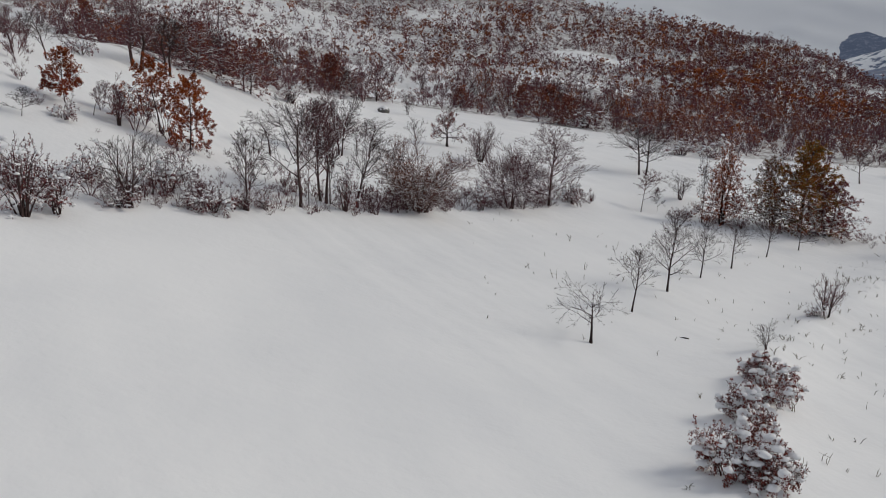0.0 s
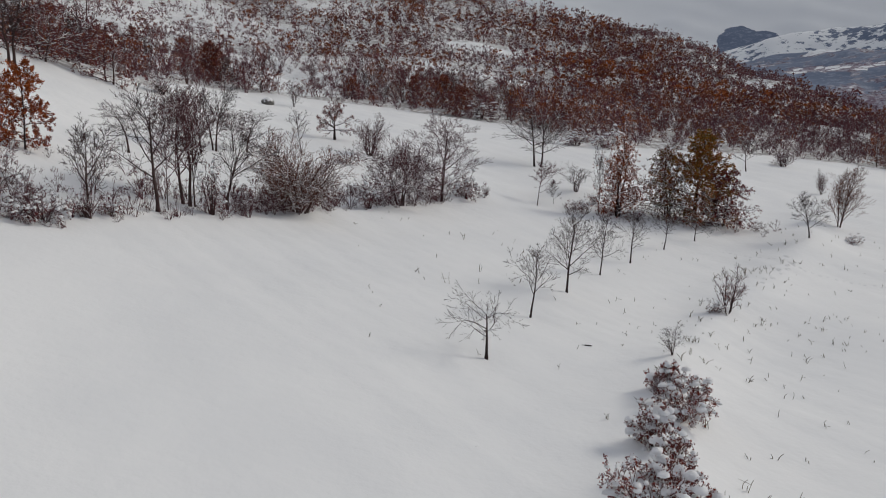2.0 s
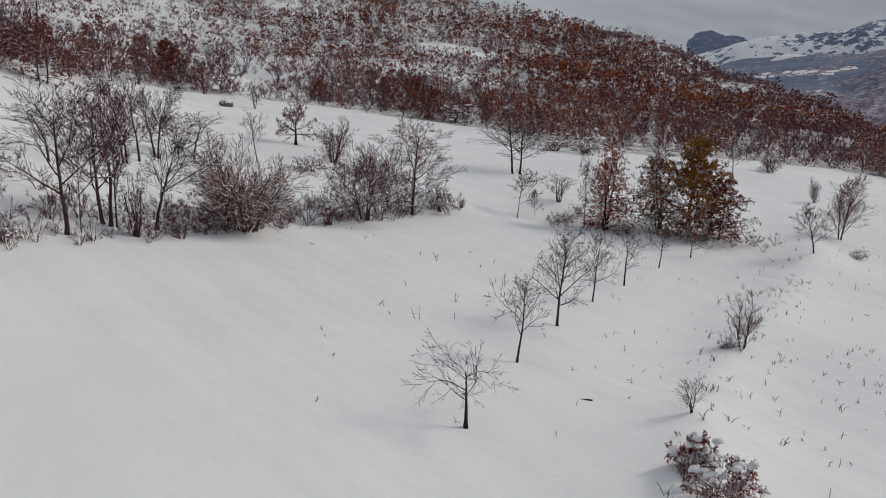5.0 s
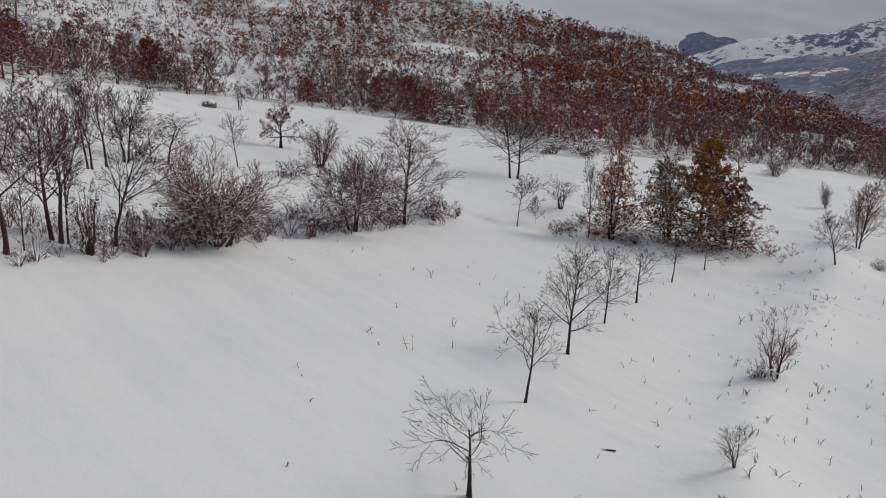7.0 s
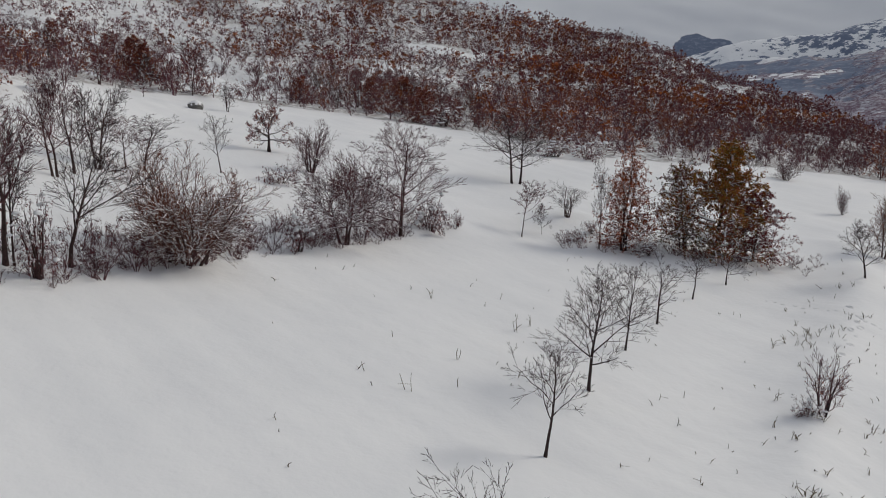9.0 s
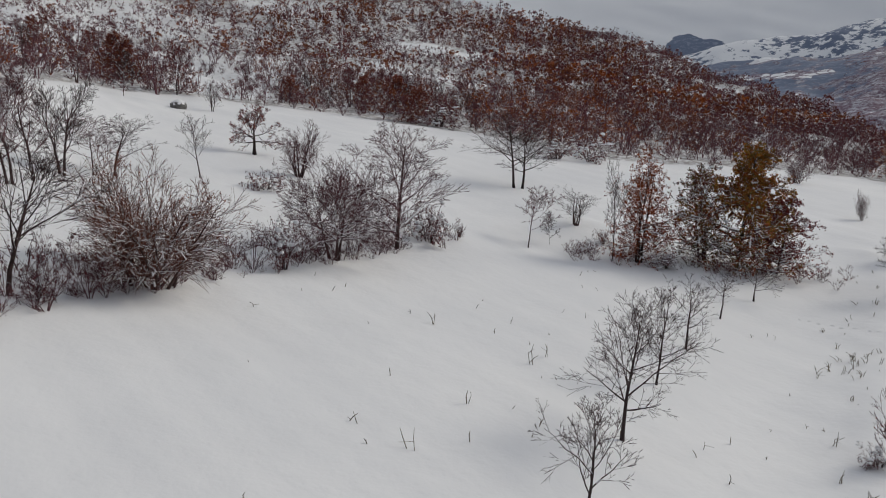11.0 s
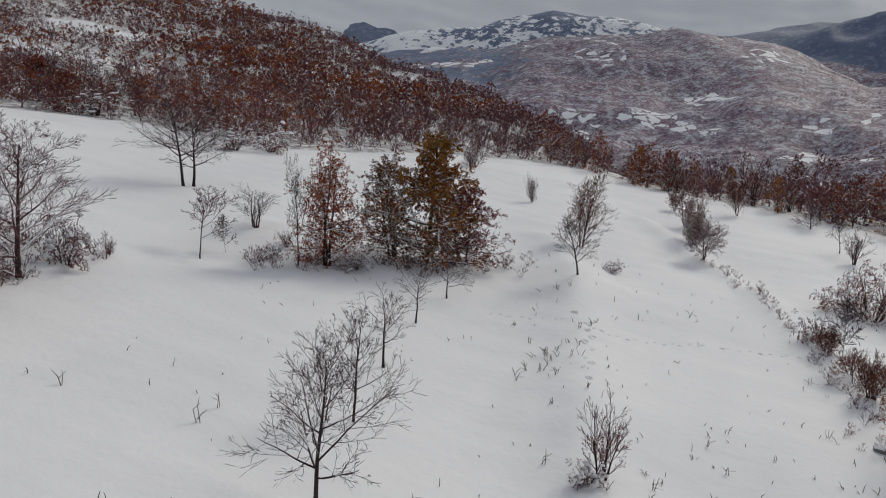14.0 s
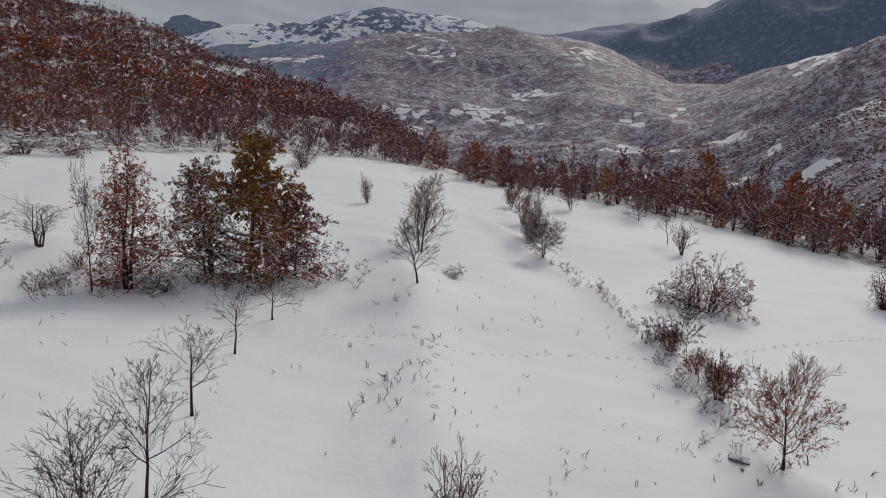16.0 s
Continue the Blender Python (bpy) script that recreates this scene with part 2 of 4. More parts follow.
def meadow(x, y):
    u, v = (np.clip(x, -32, 140) - 20) / 50, (np.clip(y, 5, 145) - 60) / 50
    c = CUBIC
    z = c[0] + c[1] * v + c[2] * v**2 + c[3] * v**3 + u * (c[4] + c[5] * v + c[6] * v**2) + u * u * (c[7] + c[8] * v) + c[9] * u**3
    d, s = along(x, y, BERM)
    z = z + 0.1 * rough(x, y, 1.7, 3, 2) * np.exp(-((d / 2.2) ** 2)) + 0.42 * np.exp(-((d / 2.0) ** 2)) + 0.12 * np.exp(-((d / 1.0) ** 2)) - 0.12 * np.exp(-(((d - 4.5) / 2.5) ** 2))
    d, s = along(x, y, TERRACE)
    z = z + 0.1 * rough(x, y, 1.5, 5, 2) * np.exp(-((d / 2.0) ** 2)) + 0.35 * np.exp(-((d / 1.3) ** 2)) - 0.35 * smooth(0, 3, d * s) * np.exp(-d / 25)
    z = z - 0.34 * np.exp(-(((x - 23) / 9) ** 2 + ((y - 56) / 8) ** 2)) + 0.35 * np.exp(-(((x - 41) / 5) ** 2 + ((y - 64) / 6) ** 2))
    z = z + 0.5 * np.exp(-(((x - 12) / 4) ** 2 + ((y - 69) / 4) ** 2)) - 0.45 * np.exp(-(((x - 20) / 4) ** 2 + ((y - 70) / 3) ** 2)) + 0.45 * np.exp(-(((x - 25) / 5) ** 2 + ((y - 76) / 4) ** 2))
    z = z - 0.45 * np.exp(-(((x - 22) / 6) ** 2 + ((y - 43) / 7) ** 2)) - 0.7 * np.exp(-(((x - 60) / 7) ** 2 + ((y - 68) / 8) ** 2)) + 0.5 * np.exp(-(((x - 92) / 14) ** 2 + ((y - 78) / 14) ** 2))
    z = z + 0.45 * np.exp(-(((x + 12) / 9) ** 2 + ((y - 47) / 7) ** 2))
    z = z + 0.16 * np.clip(-x - 9, 0, 60) * smooth(34, 50, y) * smooth(125, 100, y)
    return z + 0.07 * waves(x, y, 9.0) + 0.03 * waves(x, y, 3.1, 2.0)


def crest(a):
    """Range and height of the hill's crest, by the bearing a in degrees."""
    far = np.interp(a, (-180, -60, -25, -8, 13, 24, 31, 39, 46, 52), (200, 230, 270, 380, 420, 375, 335, 275, 215, 160))
    lift = np.interp(a, (-180, -60, 0, 8, 13, 17, 20, 24, 27, 30, 34, 39, 43, 48, 55), (5, 9, 9.5, 8.9, 7.7, 6.6, 6.0, 5.4, 4.3, 2.6, 1.4, -0.7, -2.8, -4.3, -6))
    return far, 12 + far * np.tan(np.radians(lift))


def ground(x, y):
    x, y = np.asarray(x, float), np.asarray(y, float)
    dx, dy = x - 5, y - 25
    r, a = np.hypot(dx, dy) + 1e-6, np.degrees(np.arctan2(dx, dy))
    foot = np.interp(a, (-180, -60, -20, 10, 30, 46, 56, 67, 75, 90, 180), (55, 55, 75, 118, 112, 104, 106, 96, 92, 95, 120))
    z = meadow(x, y)
    # the hill and its spur
    far, top = crest(a)
    fx, fy = 5 + dx / r * foot, 25 + dy / r * foot
    zf = meadow(fx, fy)
    s = np.clip((r - foot) / np.maximum(far - foot, 20), 0, 1)
    hill = zf + (top - zf) * (0.35 * s + 0.65 * s**2)
    hill = np.where(r > far, top - (r - far) * 0.33, hill)
    hill = hill + smooth(foot, foot + 60, r) * (1.6 * waves(x, y, 46, 1.0) + 0.7 * waves(x, y, 17, 3.0))
    # the drop behind the edge of the field
    drop = zf - 0.05 * (r - foot) - 0.2 * np.clip(r - foot - 25, 0, 1e4) - 0.08 * np.clip(r - foot - 80, 0, 1e4) + smooth(foot, foot + 80, r) * 3 * waves(x, y, 60, 2.0)
    w = smooth(51, 43, a) * smooth(-150, -100, a)
    near = np.where(r < foot, z, w * hill + (1 - w) * drop)
    # valley, middle hills and mountains
    lo = -95 + 18 * waves(x, y, 900) + 12 * waves(x, y, 310, 1.0) + 5 * waves(x, y, 120, 2.0)
    mid = np.interp(a, (-180, 20, 31, 38, 42, 46, 51, 54, 57, 61, 63, 66, 70, 75, 80, 100, 180), (3.3, 3.3, 3.2, 3.2, 3.9, 4.3, 4.4, 4.2, 3.7, 2.1, 1.1, 1.0, 2.0, 2.8, 3, 3, 4))
    ridge_r = np.interp(a, (-180, 30, 50, 60, 66, 74, 82, 180), (2500, 2500, 2500, 2300, 2000, 1600, 1200, 1500))
    hills = (12 + ridge_r * np.tan(np.radians(mid)) - lo) * smooth(0.34, 1.0, r / ridge_r) ** 1.3 * (1 - 0.25 * smooth(1.0, 1.35, r / ridge_r))
    hills = hills + smooth(500, 1200, r) * (30 * ridged(x, y, 420, 4) - 8 + 6 * rough(x, y, 90, 6, 2))
    # a nearer wooded flank to the right of the valley
    flank = smooth(64, 80, a) * smooth(170, 120, a)
    hills = hills + flank * 60 * smooth(200, 620, r) * (1 - 0.4 * smooth(700, 1000, r))
    # a snowy ridge behind them that turns into a dark wooded one, and the high mountains
    brow = np.interp(a, (-180, 24, 27, 29, 32, 36, 39, 42, 45, 48, 51, 53, 56, 61, 64, 66.5, 70, 80, 180), (3.5, 3.5, 3.6, 4.1, 4.8, 5.0, 5.6, 6.1, 5.9, 5.2, 4.7, 4.7, 4.9, 5.15, 5.6, 6.4, 7.2, 7.8, 7))
    ridge = (12 + 3150 * np.tan(np.radians(brow)) - lo) * smooth(2350, 3150, r) * (1 - 0.3 * smooth(3180, 3700, r)) + smooth(2500, 2900, r) * ((26 + 24 * smooth(52, 60, a)) * ridged(x, y, 420, 9) - 12)
    peak = np.interp(a, (-180, 20, 31, 48, 56, 61, 64, 68, 75, 90, 180), (9, 9, 9, 9, 8.8, 8.2, 7.4, 7.0, 8.0, 9, 9))
    mount = (12 + 4300 * np.tan(np.radians(peak)) - lo) * smooth(2500, 4350, r) ** 1.15
    mount = mount + smooth(2600, 3600, r) * (22 * ridged(x, y, 900, 7))
    away = lo + np.maximum(np.maximum(hills, ridge), mount)
    k = 10.0
    land = np.where(r < foot + 10, near, away + k * np.logaddexp(0, (near - away) / k))
    return np.where(r < foot, z, land + (near - land) * smooth(foot + 60, foot + 5, r))


def ground_at(x, y):
    return float(ground(np.array([x]), np.array([y]))[0])


def mesh_from(name, verts, faces, mats):
    """A mesh from arrays; faces all have the same number of corners."""
    me = bpy.data.meshes.new(name)
    verts, faces = np.asarray(verts, np.float32), np.asarray(faces, np.int32)
    me.vertices.add(len(verts))
    me.vertices.foreach_set("co", verts.ravel())
    k = faces.shape[1]
    me.loops.add(faces.size)
    me.loops.foreach_set("vertex_index", faces.ravel())
    me.polygons.add(len(faces))
    me.polygons.foreach_set("loop_start", np.arange(0, faces.size, k, dtype=np.int32))
    me.polygons.foreach_set("loop_total", np.full(len(faces), k, np.int32))
    for m in mats if isinstance(mats, (list, tuple)) else [mats]:
        me.materials.append(m)
    me.update(calc_edges=True)
    return me


def shade_smooth(me):
    me.polygons.foreach_set("use_smooth", np.ones(len(me.polygons), bool))
    return me


FAR_FIELDS = (
    (1034, 1130, 30, 24), (1071, 1068, 32, 23), (1109, 1022, 27, 23), (1154, 942, 17, 23), (1145, 876, 15, 22),
    (1031, 626, 32, 56), (1033, 675, 13, 19), (720, 259, 18, 11), (957, 340, 21, 14), (891, 264, 14, 13),
    (1645, 1100, 48, 102), (1765, 1334, 54, 39), (1053, 1233, 23, 25), (1263, 740, 20, 28), (837, 338, 9, 13),
    (1068, 555, 15, 53), (1488, 487, 30, 21), (1176, 1002, 22, 24),
)


def zones(x, y):
    """Where the ground is wooded, where far fields lie open, and where conifers stand."""
    dx, dy = x - 5, y - 25
    r, a = np.hypot(dx, dy), np.degrees(np.arctan2(dx, dy))
    wood = woodland(x, y)
    edge = 0.45 * rough(x, y, 70, 11, 3)
    fields = np.zeros(np.shape(x))
    for fx, fy, across, deep in FAR_FIELDS:
        k = math.hypot(fx - 5, fy - 25)
        ux, uy = (fx - 5) / k, (fy - 25) / k
        u, v = ((x - fx) * uy - (y - fy) * ux) / across, ((x - fx) * ux + (y - fy) * uy) / deep
        fields = np.maximum(fields, smooth(1.08, 0.95, np.hypot(u, v) + edge * min(1.0, deep / 30)))
    few = rough(x, y, 150, 13, 3)
    fields = np.maximum(fields, smooth(0.3, 0.4, few) * smooth(500, 800, r) * 0.9)
    # streaked snow on the ridge, a plantation and rocks on the white slopes behind, dark woods further right
    ridge_r = np.interp(a, (-180, 50, 57, 60, 66, 74, 180), (2520, 2520, 2560, 2760, 2680, 2100, 1800))
    high = smooth(ridge_r, ridge_r + 120, r)
    streak = 0.51 + 0.14 * rough(x, y, 300, 15, 2) - 0.16 * smooth(3, 0, np.abs(a - 43)) + 0.03 * smooth(40, 34, a) - 0.2 * smooth(2860, 2740, r)
    behind = smooth(3190, 3260, r)
    bed = np.abs(a - 29.3) / 2.0
    plantation = 0.8 * smooth(1.1, 0.9, bed + 0.28 * rough(x, y, 110, 16, 3)) * behind * smooth(20, -20, r - 3560 + 45 * bed**2 + 60 * rough(x, y, 75, 17, 3))
    white = (streak * (1 - behind) + 0.95 * behind) * (1 - plantation)
    dark = smooth(51.5, 53, a)
    peaks = smooth(3500, 3800, r + 420 * rough(x, y, 300, 18, 3))
    white = white * (1 - dark) + dark * np.maximum(0.2 + 0.42 * peaks * smooth(63, 67, a), 0.95 * smooth(3300, 3360, r) * smooth(67, 66, a))
    fields = fields * (1 - high) + white * high
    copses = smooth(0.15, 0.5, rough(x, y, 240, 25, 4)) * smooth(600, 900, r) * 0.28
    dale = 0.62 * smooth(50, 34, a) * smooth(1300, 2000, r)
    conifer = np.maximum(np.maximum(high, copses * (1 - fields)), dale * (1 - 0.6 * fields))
    return wood, fields, conifer


GLADES = ((156, 277, 9, 7), (55, 237, 20, 7), (84, 205, 14, 6), (22, 238, 14, 6), (-8, 165, 9, 22), (100, 250, 12, 5), (60, 300, 22, 7), (128, 140, 12, 5), (-34, 150, 10, 18))


def woodland(x, y):
    """How thickly scrub stands on the hill and behind the field's edge, 0 to 1."""
    dx, dy = x - 5, y - 25
    r, a = np.hypot(dx, dy), np.degrees(np.arctan2(dx, dy))
    start = np.interp(a, (-40, -25, -19, -14, -8, -3, 3, 8, 14, 20, 28, 35, 40, 44, 48, 52, 57, 65, 72, 90), (62, 64, 70, 96, 108, 112, 114, 111, 107, 92, 100, 113, 121, 122, 118, 109, 104, 102, 93, 95))
    d = smooth(start - 1, start + 4, r) * (1 - 0.2 * smooth(-9, -14, a) * smooth(110, 90, r))
    glade = waves(x, y, 62, 21.0) * 0.6 + 0.5 * waves(x, y, 23, 22.0)
    d = d * (1 - 0.95 * smooth(0.72, 0.86, glade) * smooth(150, 175, r))
    clump = rough(x, y, 42, 27, 3)
    thin = smooth(130, 165, r) * smooth(30, 12, a)
    d = d * (1 - (0.12 + 0.12 * thin + 0.35 * thin * smooth(7, -3, a)) * smooth(0.18 + 0.2 * thin, -0.22 + 0.2 * thin, clump))
    for gx, gy, w, h in GLADES:
        d = d * (1 - 0.97 * smooth(1.2, 0.8, np.hypot((x - gx) / w, (y - gy) / h) + 0.3 * waves(x, y, 13, 23.0)))
    return d


def build_ground():
    a = np.radians(np.concatenate([np.arange(-46, 90, 0.45), np.arange(90, 314, 4.0)]))
    r = np.concatenate([[0.01], np.arange(0.5, 14, 0.5), 14 * 1.0135 ** np.arange(0, 440)])
    r = np.sort(np.concatenate([r[(r < 4850) & ((r < 2300) | (r > 3800))], np.arange(2300, 3800, 24.0)]))
    na, nr = len(a), len(r)
    rr, aa = np.meshgrid(r, a, indexing="ij")
    x, y = 5 + rr * np.sin(aa), 25 + rr * np.cos(aa)
    z = ground(x, y)
    v = np.stack([x, y, z], -1).reshape(-1, 3)
    i, j = np.meshgrid(np.arange(nr - 1), np.arange(na), indexing="ij")
    k = (j + 1) % na
    f = np.stack([i * na + j, i * na + k, (i + 1) * na + k, (i + 1) * na + j], -1).reshape(-1, 4)[:, ::-1]
    me = mesh_from("ground", v, f, M["snow"])
    w = zones(v[:, 0], v[:, 1])
    att = me.attributes.new("zone", "FLOAT_COLOR", "POINT")
    att.data.foreach_set("color", np.stack([*w, np.ones(len(v))], -1).astype(np.float32).ravel())
    shade_smooth(me)
    return tagged(new("ground", me), "snow-covered fields, wooded hill, valley and distant mountains", "ground", kind="structure")


build_ground()


# ---- plants: generators ----
def tubes(segs, sides):
    """Tapered tubes along segments, rows of x0 y0 z0 x1 y1 z1 r0 r1."""
    s = np.asarray(segs, float)
    p, q, r0, r1 = s[:, :3], s[:, 3:6], s[:, 6], s[:, 7]
    d = q - p
    d /= np.linalg.norm(d, axis=1, keepdims=True) + 1e-9
    ref = np.where(np.abs(d[:, 2:3]) > 0.9, [[1.0, 0, 0]], [[0, 0, 1.0]])
    a = np.cross(d, ref)
    a /= np.linalg.norm(a, axis=1, keepdims=True) + 1e-9
    b = np.cross(d, a)
    ang = np.arange(sides) * 2 * math.pi / sides
    ring = np.cos(ang)[None, :, None] * a[:, None] + np.sin(ang)[None, :, None] * b[:, None]
    v = np.concatenate([p[:, None] + ring * r0[:, None, None], q[:, None] + ring * r1[:, None, None]], 1)
    k = np.arange(sides)
    quad = np.stack([k, (k + 1) % sides, sides + (k + 1) % sides, sides + k], -1)
    faces = quad[None] + (np.arange(len(s)) * 2 * sides)[:, None, None]
    return v.reshape(-1, 3), faces.reshape(-1, 4)


def pipe(p, r, sides):
    """One tapered tube through points."""
    d = unit(np.gradient(p, axis=0))
    a = unit(np.cross(d, (0.9, 0.43, 0.05)))
    b = np.cross(d, a)
    r = r * np.array([1.4] + [1.0] * (len(r) - 1))
    ang = np.arange(sides) * 2 * math.pi / sides
    v = p[:, None] + (np.cos(ang)[None, :, None] * a[:, None] + np.sin(ang)[None, :, None] * b[:, None]) * r[:, None, None]
    k, i = np.meshgrid(np.arange(sides), np.arange(len(p) - 1))
    f = np.stack([i * sides + k, i * sides + (k + 1) % sides, (i + 1) * sides + (k + 1) % sides, (i + 1) * sides + k], -1)
    return v.reshape(-1, 3), f.reshape(-1, 4)


def unit(v):
    return v / (np.linalg.norm(v, axis=-1, keepdims=True) + 1e-9)


def shoots(rng, p, d, length, rad, lev, tip):
    """Limbs of one order, all grown at once: their points and their radii."""
    n, pts, rads = lev["segs"], [p], [np.maximum(tip, rad)]
    for k in range(n):
        d = unit(d + rng.normal(0, lev["wander"], d.shape) + (0, 0, lev["lift"]))
        p = p + d * (length / n)[:, None]
        pts.append(p)
        rads.append(np.maximum(tip, rad * (1 - 0.78 * (k + 1) / n)))
    return np.stack(pts, 1), np.stack(rads, 1)


def sprout(rng, pts, rads, length, lev, full):
    """Where limbs of the next order spring from those given, their headings, lengths and radii."""
    m, n = pts.shape[0], pts.shape[1] - 1
    kids = max(2, int(round(lev["kids"] * full)))
    s = (np.arange(kids) + rng.uniform(0.1, 0.9, (m, kids))) / kids
    t = lev["start"] + (lev.get("stop", 1.0) - lev["start"]) * s
    i = np.minimum((t * n).astype(int), n - 1)
    row = np.arange(m)[:, None]
    lo, hi = pts[row, i], pts[row, i + 1]
    p, d = lo + (hi - lo) * (t * n - i)[..., None], unit(hi - lo)
    turn = rng.uniform(0, 6.28, (m, 1)) + 2.4 * np.arange(kids) + rng.normal(0, 0.35, (m, kids))
    side = unit(np.cross(d, np.where(np.abs(d[..., 2:]) > 0.95, [[[1.0, 0, 0]]], [[[0.31, 0.22, 0.92]]])))
    out = side * np.cos(turn)[..., None] + np.cross(d, side) * np.sin(turn)[..., None]
    ang = np.radians(lev["spread"] + (lev.get("top", lev["spread"]) - lev["spread"]) * s + rng.normal(0, 8, s.shape))[..., None]
    head = d * np.cos(ang) + out * np.sin(ang)
    long = length[:, None] * lev["ratio"] * np.interp(s, (0, 0.3, 1), (lev.get("low", 1.0), 1.0, 1 - lev.get("cone", 0.45))) * rng.uniform(0.65, 1.15, s.shape)
    r = rads[row, i] * lev.get("thin", 0.55)
    return p.reshape(-1, 3), head.reshape(-1, 3), long.ravel(), r.ravel()


def order(kids, start, spread, ratio, segs, lift=0.03, wander=0.09, **more):
    return dict(kids=kids, start=start, spread=spread, ratio=ratio, segs=segs, lift=lift, wander=wander, **more)


def bole(segs, wander, lift=0.0):
    return dict(segs=segs, wander=wander, lift=lift)


TWIGS = (order(7, 0.15, 42, 0.52, 4, 0.04, 0.06), order(5, 0.15, 32, 0.58, 3, 0.04, 0.04), order(3, 0.15, 25, 0.75, 2, 0.03, 0.04))
FORMS = {
    # a clear trunk, a leader and an ovoid crown of rising limbs
    "ovoid": (bole(9, 0.035, 0.02), order(17, 0.26, 66, 0.56, 7, 0.06, 0.065, top=26, low=0.95, cone=0.62), *TWIGS),
    # a short trunk that parts into long, nearly level limbs
    "spread": (bole(5, 0.04), order(12, 0.5, 78, 0.95, 8, 0.02, 0.13, top=30, low=1.0, cone=0.25), *TWIGS),
    # a slanting trunk with limbs that rise from its upper half
    "vase": (bole(8, 0.05, 0.03), order(12, 0.4, 46, 0.58, 7, 0.06, 0.09, top=22, low=0.9, cone=0.4), *TWIGS),
    # a tall forking tree, limbs steeply up and crooked
    "fork": (bole(8, 0.07, 0.01), order(10, 0.32, 48, 0.58, 7, 0.07, 0.08, top=26, cone=0.35), *TWIGS),
    # one stem of a close, upright tree like a brush
    "brush": (bole(8, 0.04, 0.02), order(13, 0.1, 34, 0.5, 6, 0.07, 0.07, top=20, low=1.1, cone=0.5), *TWIGS[:2], order(3, 0.2, 30, 0.55, 2, 0.05)),
    # one stem of a rounded many-stemmed bush
    "dome": (bole(8, 0.06, -0.03), order(13, 0.1, 46, 0.52, 6, -0.01, 0.06, top=30), order(8, 0.1, 34, 0.58, 4, 0.0, 0.04), order(5, 0.1, 26, 0.75, 2, 0.0, 0.04)),
    # one stem of a thicket
    "stem": (bole(7, 0.08, 0.01), order(10, 0.12, 40, 0.55, 5, 0.04, 0.06), order(6, 0.15, 33, 0.58, 4, 0.03, 0.04), order(4, 0.15, 26, 0.72, 2, 0.03, 0.04)),
    # an arching stem weighed down by snow
    "arch": (bole(8, 0.1, -0.15), order(9, 0.1, 44, 0.52, 5, -0.1, 0.12), order(6, 0.1, 42, 0.55, 4, -0.07, 0.12), order(4, 0.1, 42, 0.6, 2, -0.05)),
    # a leafy oak, boughs nearly level and drooping at their ends, full to the ground
    "oak": (bole(9, 0.05, 0.03), order(34, 0.04, 80, 0.5, 7, -0.02, 0.08, top=42, low=0.95, cone=0.72), order(7, 0.15, 48, 0.48, 4, -0.02), order(5, 0.1, 44, 0.55, 2, -0.04)),
}


def skeleton_of(rng, form, stems, width, rad, tip, full, start=None, lean=None):
    """Points and radii, order by order, of a plant 1 high, its width as a share of its height."""
    a = np.arange(stems) * 2.4 + rng.uniform(-0.4, 0.4, stems)
    if stems > 1:
        tilt = rng.uniform(0.1, 1.0, stems) * width * (0.7 if stems > 4 else 0.22)
        root = np.stack([np.cos(a), np.sin(a), 0 * a], -1) * ((0.07 if stems > 4 else 0.025) * width * rng.uniform(0.3, 1.6, stems))[:, None]
    else:
        tilt, root = np.abs(rng.normal(0, 0.05, 1)), np.zeros((1, 3))
    head = np.stack([np.cos(a) * tilt, np.sin(a) * tilt, np.ones(stems)], -1)
    if lean is not None:
        head = head + (*lean, 0)
    length = 0.78 * rng.uniform(0.72, 1.08, stems)
    p, r = shoots(rng, root - (0, 0, 0.03), unit(head), length, np.full(stems, rad), form[0], tip)
    out = [(p, r)]
    for k, lev in enumerate(form[1:]):
        lev = dict(lev, start=start) if k == 0 and start is not None else lev
        q, d, length, rr = sprout(rng, *out[-1], length, lev, full)
        out.append(shoots(rng, q, d, length, rr, lev, tip))
    pts = np.concatenate([p.reshape(-1, 3) for p, r in out])
    mid = np.median(pts[:, :2], axis=0) if stems == 1 else np.zeros(2)
    k = np.array([width / 2 / np.percentile(np.linalg.norm(pts[:, :2] - mid, axis=1), 96)] * 2 + [1 / np.percentile(pts[:, 2], 99.6)])
    return [(p * k, r) for p, r in out]


def as_segments(p, r):
    """Rows of x0 y0 z0 x1 y1 z1 r0 r1 from limbs given by their points."""
    return np.concatenate([p[:, :-1], p[:, 1:], r[:, :-1, None], r[:, 1:, None]], -1).reshape(-1, 8)


def snow_ridges(rng, segs, share, wide, steep=0.8):
    """Snow lying along the upper sides of limbs: small ridges, two faces each."""
    d = segs[:, 3:6] - segs[:, :3]
    far = np.linalg.norm(d, axis=1)
    segs = segs[(np.abs(d[:, 2]) < steep * far) & (rng.uniform(0, 1, len(segs)) < share)]
    p, q, r = segs[:, :3], segs[:, 3:6], segs[:, 6:7]
    side = unit(np.cross(q - p, (0, 0, 1.0))) * (r + wide * rng.uniform(0.5, 1.3, r.shape))
    lift = np.array([0, 0, 1.0]) * (r + wide * rng.uniform(0.6, 1.5, r.shape))
    base = np.array([0, 0, 1.0]) * r * 0.2
    v = np.stack([p - side + base, q - side * 0.8 + base, p + lift, q + lift * 0.9, p + side + base, q + side * 0.8 + base], 1)
    f = np.array([(0, 1, 3, 2), (2, 3, 5, 4)])[None] + (np.arange(len(segs)) * 6)[:, None, None]
    return v.reshape(-1, 3), f.reshape(-1, 4)


